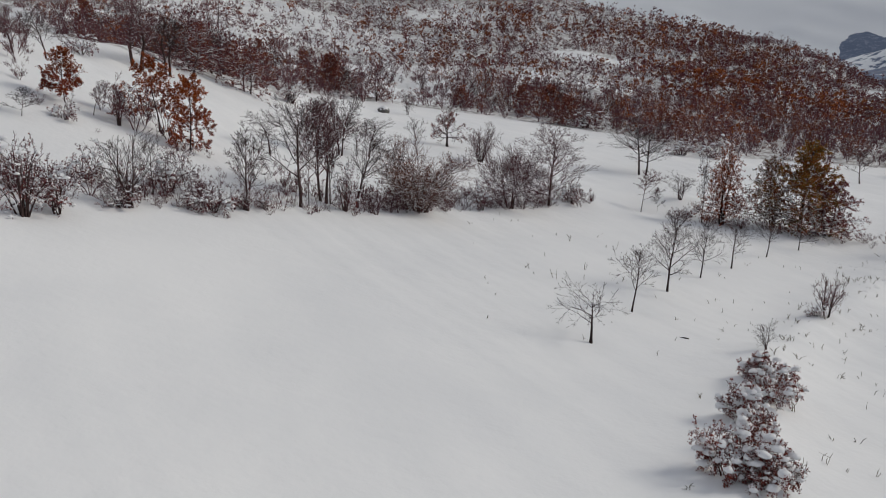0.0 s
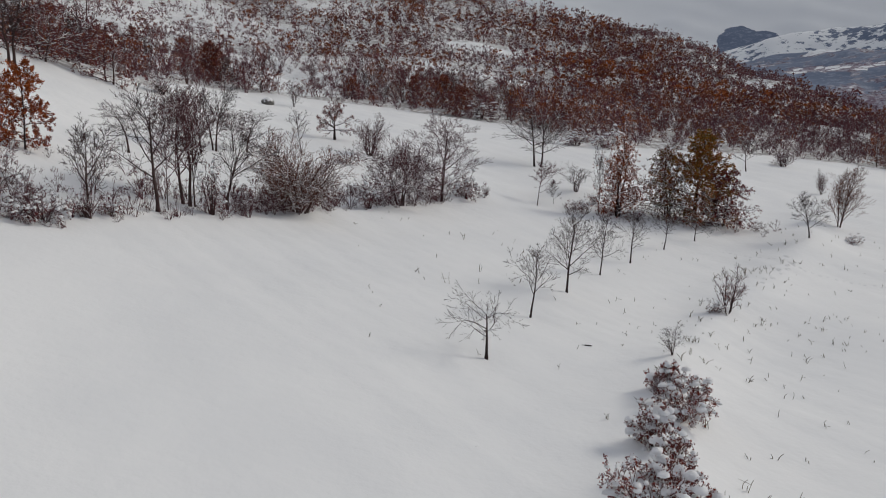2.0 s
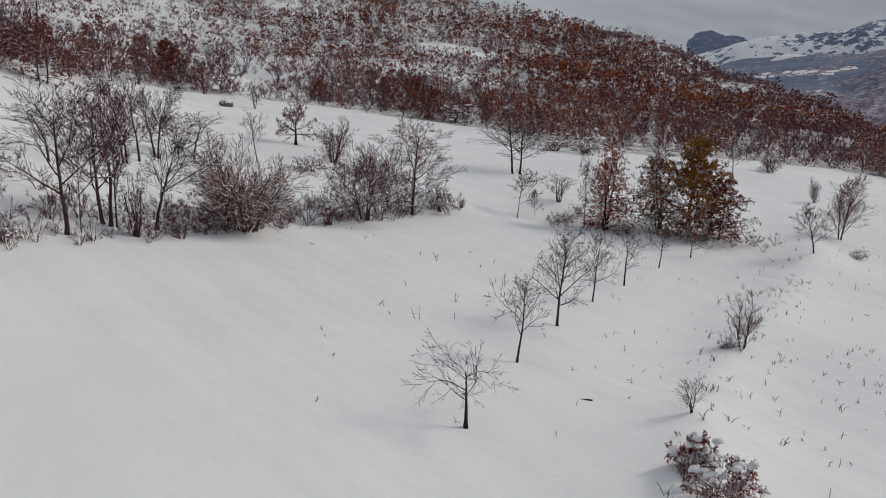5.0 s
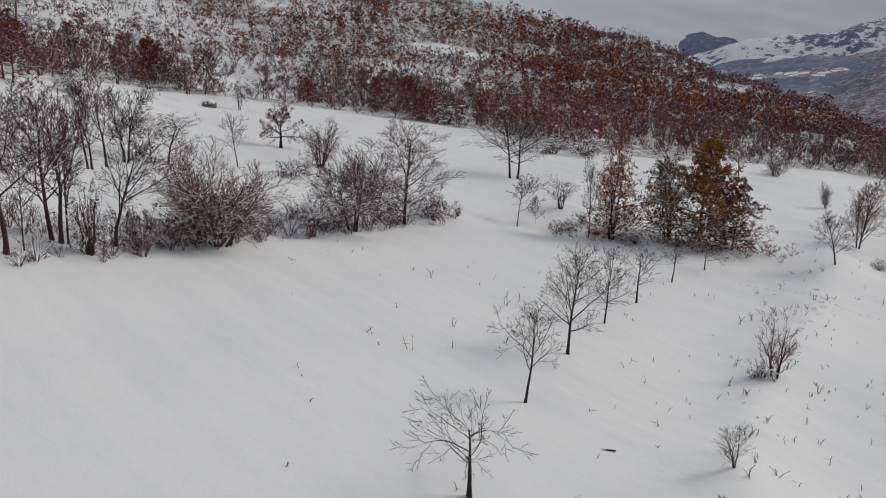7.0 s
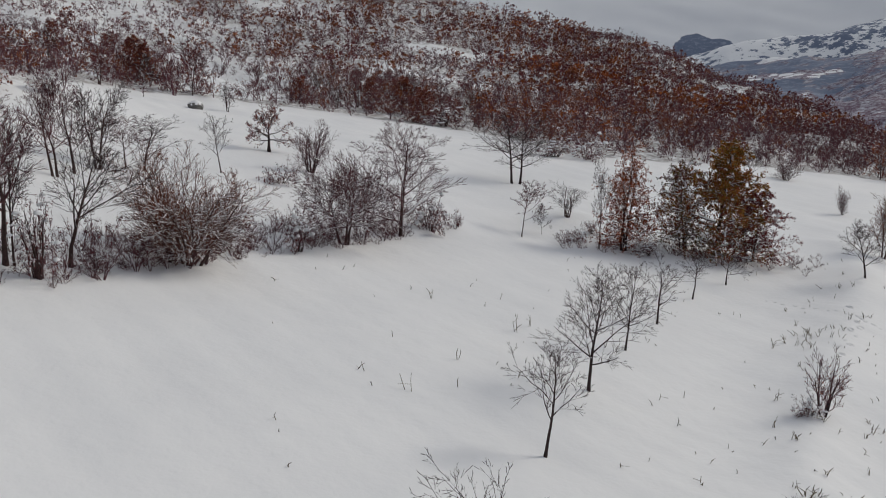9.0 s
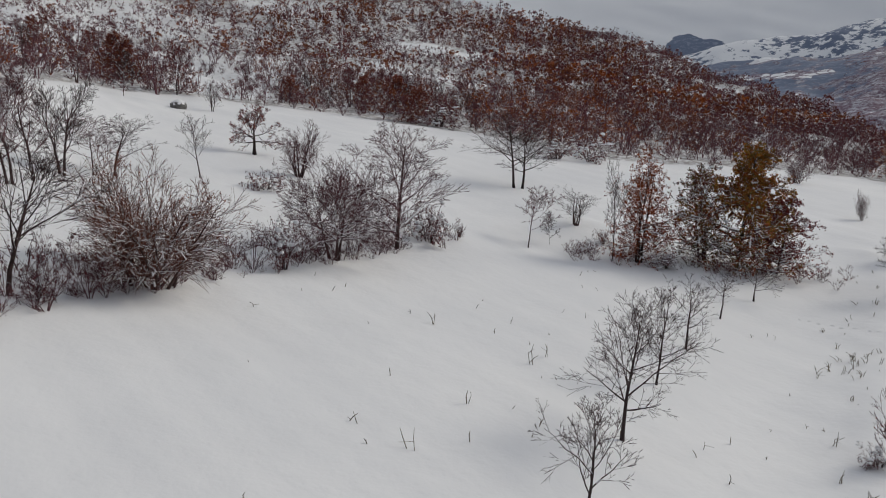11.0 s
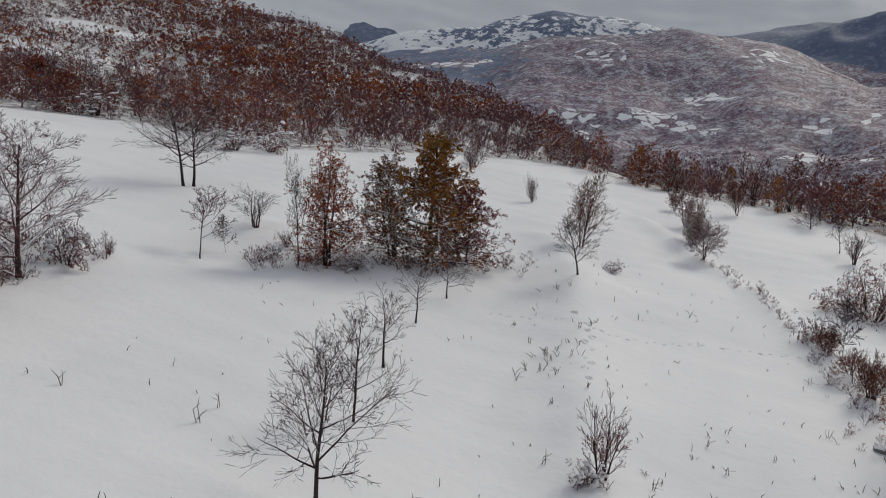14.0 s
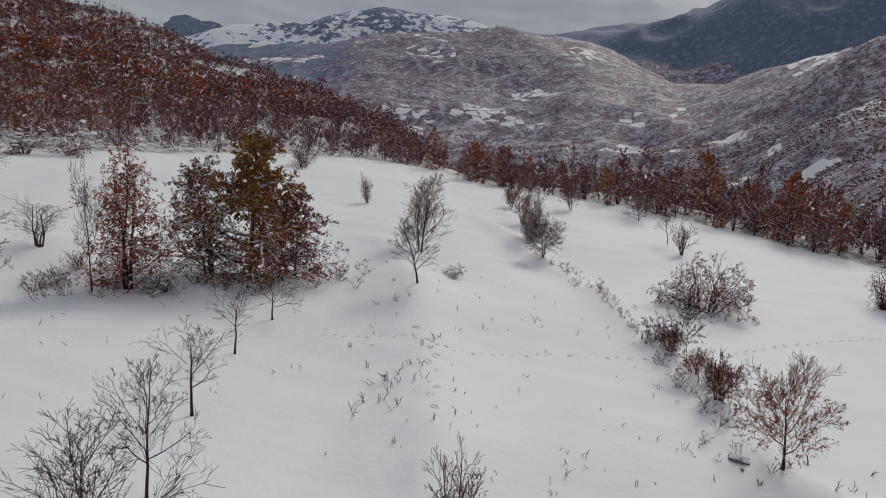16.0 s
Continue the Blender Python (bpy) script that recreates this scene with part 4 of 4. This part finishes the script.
BROWN_SPOTS = (
    (-20.5, 84.8, 5.7, 6.7), (-22.5, 149.6, 6.8, 7.8), (-25.9, 82.7, 5.6, 7.7), (-50.7, 178.9, 12.9, 11.5),
    (-33.5, 161.1, 6.8, 6.9), (-13.7, 133.9, 4.8, 5.1), (-10.5, 135.2, 6.9, 5.7), (106.7, 97.0, 7.8, 5.3),
    (110.7, 90.6, 7.4, 5.1), (106.9, 69.8, 8.2, 4.8), (101.1, 59.0, 7.7, 5.5),
)
ORANGE_SPOTS = (
    (-18.3, 51.3, 5.0, 4.0), (-15.7, 49.3, 4.8, 2.5), (-23.1, 48.6, 3.3, 2.5), (25.7, 68.5, 7.3, 4.1),
    (112.3, 78.8, 9.0, 4.9), (104.1, 63.5, 7.9, 3.7),
)
OAK_SPOTS = (
    (32.6, 68.3, 8.2, 7.0), (30.8, 69.6, 6.3, 5.0), (35.3, 68.1, 4.8, 4.4),
)
HEDGE_SPOTS = (
    (36.6, 40.1, 4.3, 3.8), (23.0, 43.8, 2.7, 2.0), (41.2, 44.6, 2.2, 2.0), (42.6, 46.2, 1.7, 1.8),
    (44.0, 47.0, 1.5, 1.6), (46.0, 49.4, 1.6, 1.7),
)


def edge_spots(seed, count):
    """Trees that stand along the lower edge of the field, where the ground drops away."""
    rng = np.random.default_rng(seed)
    a = np.sort(rng.uniform(41, 77, count))
    r = np.interp(a, (40, 46, 52, 57, 65, 72), (122, 121, 110, 105, 103, 94)) + rng.uniform(0, 1, count) ** 1.5 * 12
    h = rng.uniform(3.6, 6.8, count)
    return [(5 + q * math.sin(radians(b)), 25 + q * math.cos(radians(b)), t, t * k) for b, q, t, k in zip(a, r, h, rng.uniform(0.65, 0.95, count))]


def slope_spots(seed, count):
    """Larger trees that stand out of the scrub on the near slope."""
    rng = np.random.default_rng(seed)
    a, r = np.radians(rng.uniform(-33, 14, 900)), rng.uniform(70, 165, 900)
    x, y = 5 + r * np.sin(a), 25 + r * np.cos(a)
    keep = np.nonzero(woodland(x, y) > 0.55)[0][:count]
    return [(x[i], y[i], *(rng.uniform(4.2, 7.0) * np.array([1, rng.uniform(0.7, 1.0)]))) for i in keep]


def grove(make, spots, variants, group):
    """Things of one kind: the first few are grown one by one, the rest are copies of those, turned and sized."""
    made = []
    for k, (x, y, h, w) in enumerate(spots):
        if k < variants:
            ob = stand(make(k, h, w), x, y)
            made.append((ob, h, w))
        else:
            src, sh, sw = made[k % variants]
            m = pose(x, y, ground_at(x, y) - 0.04, 0, 0, (k * 137.5) % 360) @ Matrix.Diagonal((w / sw, w / sw, h / sh, 1))
            ob = copy_thing(src, m)
        if group:
            tagged(ob, group=group)


# the row of young fruit trees across the field
def fruit_tree(k, h, w):
    look_of = ("low wide-spreading", "slightly leaning", "tall broad", "slender", "round-crowned", "small", "small low")[k]
    kind = ("spread", "vase", "ovoid", "ovoid", "vase", "vase", "spread")[k]
    return plant("fruit_tree", 200 + k, kind, h, w * (1.5, 1.25, 1.3, 1.15, 1.25, 1.2, 1.3)[k], 1, "bark", "twig", label=look_of + " bare young fruit tree standing in the snowy field", group="row of fruit trees", trunk_r=(0.024, 0.015, 0.0145, 0.013, 0.017, 0.016, 0.022)[k], full=(0.74, 0.85, 1.0, 0.85, 0.8, 0.75, 0.75)[k], tip=0.0055, lean=(0.16, -0.1) if k == 1 else None, dust=0.12)


grove(fruit_tree, FRUIT_SPOTS, 7, "row of fruit trees")


def tall_tree(k, h, w):
    return plant("bare_tree", 300 + k, "fork", h, w * 1.1, 1 + (k % 3 == 1), "bark_snow", "twig_snow" if k % 2 else "twig", label="tall bare grey-brown tree with crooked limbs at the field's edge", trunk_r=0.016, full=0.98, dust=0.3, tip=0.009)


grove(tall_tree, TALL_SPOTS, 7, "tall bare trees")


def bare_shrub(k, h, w):
    return plant("bare_shrub", 340 + k, ("stem", "vase", "ovoid", "stem", "vase", "dome")[k], h, w, (4, 1, 1, 5, 1, 9)[k], "bark_snow", "twig_snow" if k % 2 else "twig", label="leafless grey shrub with thin snow-dusted twigs", category="shrub", trunk_r=0.012, full=0.8, dust=0.35)


grove(bare_shrub, BARE_SPOTS, 6, "leafless shrubs")


def field_tree(k, h, w):
    return plant("field_tree", 375 + 3 * k, ("ovoid", "vase", "spread")[k], h, w * (1.35, 1.1, 1.2)[k], (2, 1, 1)[k], "bark", "twig", full=1.0, size=0.05, leaves=(("leaf_dark", 1800), ("leaf_brown", 900)) if k == 2 else (), label=("bare spreading tree with two trunks on the upper meadow", "bare pale tree with a round crown beside the cart track", "small round tree with dark withered leaves on the upper meadow")[k], trunk_r=(0.018, 0.017, 0.035)[k], dust=0.3 if k else 0.15, start=(0.36, 0.3, 0.4)[k])


grove(field_tree, FIELD_SPOTS, len(FIELD_SPOTS), "")


def thicket(k, h, w):
    kind = ("dome", "spread", "ovoid", "brush", "brush", "brush")[k]
    hang = (("leaf_brown", 2600, 0.3, 1.0), ("leaf_orange", 700, 0.6, 1.0)) if k == 0 else (("leaf_brown", (0, 120, 150, 250, 900, 400)[k], 0.1, 0.6),)
    return plant("thicket", 380 + k, kind, h, w * (1.0, 1.3, 1.35, 1.1, 1.2, 1.2)[k], (16, 3, 1, 3, 4, 3)[k], "bark_snow", ("twig_red", "twig_snow", "twig_snow", "twig_red", "twig_red", "twig_snow")[k], leaves=hang, size=0.026, tip=0.0065 if k == 0 else 0.0085, label=("dense many-stemmed reddish-brown thicket with snow in its twigs", "round bare tree with low limbs and snowy twigs", "bare tree with long low limbs and snowy twigs", "tall close-twigged reddish-brown tree like a brush", "close-twigged russet bush on the bank", "close-twigged bare bush on the bank")[k], category="shrub", trunk_r=(0.011, 0.016, 0.018, 0.011, 0.011, 0.011)[k], full=(1.0, 1.15, 1.2, 1.0, 0.9, 0.9)[k], start=(None, 0.3, 0.12, None, None, None)[k], dust=(0.5, 0.6, 0.6, 0.2, 0.2, 0.25)[k], ridge=0.018 if k < 3 else 0.012)


grove(thicket, THICKET_SPOTS, 6, "thickets")


def snowy_shrub(k, h, w):
    return plant("snowy_shrub", 420 + k, "arch", h, w * 1.15, 12, "bark_snow", "twig_snow", leaves=(("leaf_dark", 1500), ("leaf_red", 400, 0.0, 0.5)), lumps=40, size=0.032, label="low dark shrub bent under heavy snow", category="shrub", trunk_r=0.012, full=0.54, dust=0.75, ridge=0.025, pad=0.1)


grove(snowy_shrub, SNOWY_SPOTS, 5, "snow-laden shrubs")


def red_shrub(k, h, w):
    low = h < 2
    hang = (("leaf_red", 2400), ("leaf_dark", 1200))
    return plant("red_shrub", 460 + k, "arch", h, w, 10 if low else 24, "bark_snow", "twig_red", leaves=hang if low else (("leaf_red", 6000), ("leaf_dark", 5000)), lumps=46 if low else 50, size=0.03 if low else 0.042, label="reddish-brown shrub with withered leaves and lying snow", category="shrub", trunk_r=0.012, full=0.85 if low else 0.75, dust=0.75, ridge=0.025, pad=0.115)


grove(red_shrub, RED_SPOTS, len(RED_SPOTS), "red-leaved shrubs")


def hedge_bush(k, h, w):
    return plant("hedge_bush", 490 + k, ("spread", "stem", "dome")[k], h, w * 1.05, (1, 5, 9)[k], "bark", ("twig_red", "twig_snow", "twig_red")[k], leaves=(("leaf_gold", 800, 0.1, 0.5), ("leaf_brown", 2400, 0.1, 0.8)) if k == 0 else (("leaf_brown", 200 if k == 1 else 700, 0.1, 0.7),), size=0.034, label=("broad round bush with thin brown twigs and some withered leaves", "upright bare bush with brown twigs on the bank", "low russet bush on the bank")[k], category="shrub", trunk_r=0.014, tip=0.006, full=(1.2, 0.8, 0.9)[k], start=0.22 if k == 0 else None, dust=0.2)


grove(hedge_bush, HEDGE_SPOTS, 3, "bushes on the banks")


def brown_oak(k, h, w):
    return plant("brown_oak", 500 + k, "oak", h, w, 2, "bark_snow", "twig_snow", leaves=(("leaf_brown", 1500), ("leaf_dark", 3200)), size=0.075, label="brown-leaved oak dusted with snow on the hillside", trunk_r=0.014, full=0.62, dust=0.5, ridge=0.025, tip=0.012)


grove(brown_oak, BROWN_SPOTS, 4, "brown oaks")


def edge_tree(k, h, w):
    kind = ("oak", "ovoid", "oak", "fork", "oak", "stem")[k]
    hang = ((("leaf_orange", 1000), ("leaf_brown", 800)), (("leaf_brown", 300),), (("leaf_red", 800), ("leaf_brown", 800)), (), (("leaf_gold", 600), ("leaf_brown", 1000)), (("leaf_dark", 500),))[k]
    return plant("edge_tree", 560 + k, kind, h, w, (1, 1, 2, 1, 1, 4)[k], "bark_snow", ("twig_red", "twig_snow", "twig_snow", "twig_snow", "twig_red", "twig_snow")[k], leaves=hang, size=0.075, label=("rusty-leaved oak where the field drops away", "bare snow-dusted tree where the field drops away", "red-brown oak where the field drops away", "bare forking tree where the field drops away", "golden-brown oak where the field drops away", "snowy bare bush where the field drops away")[k], trunk_r=0.014, full=0.6, dust=0.6, ridge=0.022, tip=0.011, spare=1 if k in (1, 3) else 0)


grove(edge_tree, edge_spots(33, 64), 6, "trees along the field's lower edge")


def slope_tree(k, h, w):
    kind = ("fork", "ovoid", "spread", "oak", "fork")[k]
    return plant("slope_tree", 600 + k, kind, h, w, (1, 1, 2, 1, 2)[k], "bark_snow", ("twig_snow", "twig", "twig_snow", "twig_red", "twig")[k], leaves=((), (), (("leaf_dark", 500),), (("leaf_dark", 1600), ("leaf_brown", 1600)), ())[k], size=0.1, label=("crooked bare tree with snowy limbs on the hillside", "bare round-crowned tree on the hillside", "bare spreading tree on the hillside", "oak with withered dark leaves on the hillside", "dark bare twin-stemmed tree on the hillside")[k], trunk_r=0.016, full=0.8, dust=0.3, tip=0.012, spare=0 if kind == "oak" else 1)


grove(slope_tree, slope_spots(41, 62), 5, "trees on the near hillside")


def orange_tree(k, h, w):
    count = (6000, 6000, 2400, 6000)[k]
    return plant("orange_oak", 520 + k, "oak", h, w * (1.3, 1.3, 1.1, 1.12)[k], 3 if k == 3 else 1, "bark", "twig_red", leaves=(("leaf_orange", count), ("leaf_brown", 900), ("leaf_red", 2400, 0.0, 0.55)), size=0.052, full=0.8, start=0.08 if k in (1, 3) else 0.3, label="slender oak with withered rusty orange leaves", trunk_r=0.012, dust=0.6, ridge=0.022, pad=0.08)


grove(orange_tree, ORANGE_SPOTS, 4, "orange oaks")


def big_oak(k, h, w):
    if k == 0:
        hang = (("leaf_gold", 8000, 0.35, 1.0), ("leaf_olive", 7500, 0.05, 1.0), ("leaf_brown", 8000, 0.0, 0.75), ("leaf_orange", 3000, 0.45, 1.0))
        return plant("leafy_oak", 540, "oak", h, w * 0.98, 1, "bark", "twig_snow", leaves=hang, lumps=60, size=0.066, label="large oak still full of olive and golden leaves, dusted with snow", trunk_r=0.022, dust=0.8, ridge=0.034, pad=0.085, full=1.2)
    hang = (("leaf_olive", 4600), ("leaf_dark", 3000), ("leaf_brown", 2000, 0.3, 1.0)) if k == 1 else (("leaf_red", 5500), ("leaf_dark", 6500))
    return plant("leafy_oak", 540 + k, "oak", h * 1.05, w * 1.15, 3, "bark_snow", "twig_snow", leaves=hang, lumps=150 if k == 1 else 60, size=0.055, label="snow-covered oak with dark withered leaves beside a larger one" if k == 1 else "dark red-brown leafy bush beside the large oak", trunk_r=0.013, dust=0.8 if k == 1 else 0.5, ridge=0.03, pad=0.085, full=0.75)


grove(big_oak, OAK_SPOTS, 3, "leafy oaks")


# ---- small things on the snow ----
TRACK_LINE = ((31.1, 60.0), (33.4, 57.6), (34.8, 54.9), (40.7, 52.5), (44.8, 49.3), (50.9, 48.2), (57.1, 46.9), (65.1, 43.9))
HOLLOW_LINE = ((35.2, 57.7), (35.1, 56.2), (32.6, 54.0), (31.0, 52.3), (28.3, 49.9))


def dry_stalks():
    """Withered stalks that stick out of the snow, single and in tufts."""
    rng = np.random.default_rng(900)
    spots = []
    # scattered over the field between the upper edge and the terrace
    n = 430
    x, y = rng.uniform(2, 50, n), rng.uniform(24, 68, n)
    ok = (y > 30 + 0.2 * x) & (y < 58 + 0.35 * x) & (y > 1.05 * x - 6) & (rng.uniform(0, 1, n) < 0.25 + 0.6 * smooth(4, 14, x))
    spots += [(a, b, rng.uniform(0.12, 0.4), 1) for a, b in zip(x[ok], y[ok])]
    # tufts along the bank and below the shrubs
    for t in rng.uniform(0, 1, 60):
        a, b = np.interp(t, (0, 0.4, 0.7, 1), (9, 17, 25, 40)), np.interp(t, (0, 0.4, 0.7, 1), (20, 37, 46.5, 63))
        spots.append((a + rng.normal(0, 1.1), b + rng.normal(0, 1.1), rng.uniform(0.2, 0.55), 3))
    for t in rng.uniform(0, 1, 34):
        spots.append((30 + 14 * t + rng.normal(0, 2.5), 38 + 6 * t + rng.normal(0, 2.5), rng.uniform(0.2, 0.55), 3))
    for t in rng.uniform(0, 1, 14):
        spots.append((26 + 5 * t, 52 + 1.5 * t + rng.normal(0, 0.8), rng.uniform(0.3, 0.6), 2))
    # on the cart track beyond the bank
    for y in rng.uniform(18, 46, 75):
        spots.append((np.interp(y, (18.5, 35.5, 44.5), (8.2, 16.2, 23.4)) + rng.uniform(1.8, 14), y, rng.uniform(0.15, 0.45), 1 + int(rng.integers(0, 2))))
    # the plainest single ones
    for a, b, h in ((9.1, 46.2, 0.55), (6.7, 42.9, 0.75), (5.3, 44.3, 0.45), (11.2, 45.2, 0.6), (12.6, 50.5, 0.8), (13.6, 51.5, 0.7), (9.4, 53.6, 0.7), (39.6, 57, 0.45), (43.5, 56.4, 0.55), (40.6, 47.2, 0.5)):
        spots.append((a, b, h, 2))
    segs = []
    for a, b, h, k in spots:
        z = ground_at(a, b)
        for _ in range(k):
            lean = rng.normal(0, 0.3, 2)
            p = np.array([a + rng.normal(0, 0.05), b + rng.normal(0, 0.05), z - 0.04])
            d = np.array([*lean, 1.0]) * h * rng.uniform(0.7, 1.1)
            m = p + d * 0.6
            e = m + (d * 0.4 + np.array([*rng.normal(0, 0.15 * h, 2), -0.1 * h]))
            r = rng.uniform(0.010, 0.018)
            segs += [(*p, *m, r, r * 0.85), (*m, *e, r * 0.85, r * 0.5)]
            if rng.uniform() < 0.6:
                w = p + d * rng.uniform(0.3, 0.6)
                segs.append((*w, *(w + np.array([*rng.normal(0, 0.3 * h, 2), rng.uniform(-0.1, 0.2) * h])), r * 0.7, r * 0.4))
    v, f = tubes(segs, 3)
    tagged(new("dry_stalks", mesh_from("dry_stalks", v, f, M["straw"])), "withered brown stalks sticking out of the snow", "stalks", kind="stuff")


dry_stalks()


def ring_mark(length, width, lift):
    """A low rim of snow pushed up round a print."""
    v, f = [], []
    for k in range(10):
        t = k * 2 * math.pi / 10
        for q, z in ((0.45, -0.03), (0.75, lift), (1.15, -0.03)):
            v.append((math.cos(t) * length * q, math.sin(t) * width * q, z))
    for k in range(10):
        for j in range(2):
            a, b = k * 3 + j, ((k + 1) % 10) * 3 + j
            f.append((a, b, b + 1, a + 1))
    return np.array(v), np.array(f)


def tracks():
    """A line of prints across the snow and a row of trodden hollows beside the bank."""
    rng = np.random.default_rng(910)
    v0, f0 = ring_mark(0.15, 0.1, 0.03)
    for name, label, line, pace, size in (
        ("animal_tracks", "line of animal prints crossing the snowy field", TRACK_LINE, 0.5, 1.0),
        ("trodden_hollows", "trodden hollows in the snow along the cart track", HOLLOW_LINE, 0.8, 1.6),
    ):
        vs, fs, n = [], [], 0
        for (ax, ay), (bx, by) in zip(line, line[1:]):
            far = math.hypot(bx - ax, by - ay)
            turn = math.atan2(by - ay, bx - ax)
            for k in range(int(far / pace)):
                t = (k + rng.uniform(0.2, 0.8)) * pace / far
                x, y = ax + (bx - ax) * t, ay + (by - ay) * t
                side = (0.1 if k % 2 else -0.1) * size
                x, y = x - math.sin(turn) * side, y + math.cos(turn) * side
                a, s = turn + rng.normal(0, 0.3), size * rng.uniform(0.7, 1.3)
                x1 = x + s * (math.cos(a) * v0[:, 0] - math.sin(a) * v0[:, 1])
                y1 = y + s * (math.sin(a) * v0[:, 0] + math.cos(a) * v0[:, 1])
                vs.append(np.stack([x1, y1, ground(x1, y1) + v0[:, 2] * s], -1))
                fs.append(f0 + n)
                n += len(v0)
        tagged(new(name, shade_smooth(mesh_from(name, np.concatenate(vs), np.concatenate(fs), M["pad"]))), label, "tracks", kind="stuff")


tracks()


def rounded_stone(name, seed, x, y, size, label):
    bm = bmesh.new()
    bmesh.ops.create_icosphere(bm, subdivisions=3, radius=1)
    for v in bm.verts:
        k = 1 + 0.25 * noise.noise(v.co * 1.3 + Vector((seed, 0, 0))) + 0.1 * noise.noise(v.co * 3.5 + Vector((0, seed, 0)))
        v.co = Vector((v.co.x * size[0] * k, v.co.y * size[1] * k, v.co.z * size[2] * k))
    me = bpy.data.meshes.new(name)
    bm.to_mesh(me)
    bm.free()
    me.materials.append(M["stone"])
    shade_smooth(me)
    ob = new(name, me)
    ob.matrix_basis = pose(x, y, ground_at(x, y) + size[2] * 0.35, 0, 0, seed * 40)
    return tagged(ob, label, "rock")


rounded_stone("boulder", 1, -7.9, 114.2, (0.95, 0.7, 0.7), "grey boulder under a cap of snow on the meadow")
rounded_stone("stone", 2, 36.3, 41.6, (0.42, 0.28, 0.22), "dark stone half buried in snow beside a bush")


def log(x, y, turn):
    v, f = tubes([(-0.6, 0, 0.05, 0.0, 0.05, 0.09, 0.07, 0.075), (0.0, 0.05, 0.09, 0.65, 0, 0.06, 0.075, 0.05), (0.1, 0.05, 0.09, 0.35, 0.3, 0.16, 0.03, 0.015)], 7)
    ob = new("fallen_branch", mesh_from("fallen_branch", v, f, M["bark_snow"]))
    ob.matrix_basis = pose(x, y, ground_at(x, y) - 0.02, 0, 0, turn) @ Matrix.Scale(0.45, 4)
    return tagged(ob, "short fallen branch lying on the snow", "branch")


log(12.1, 36.3, 160)
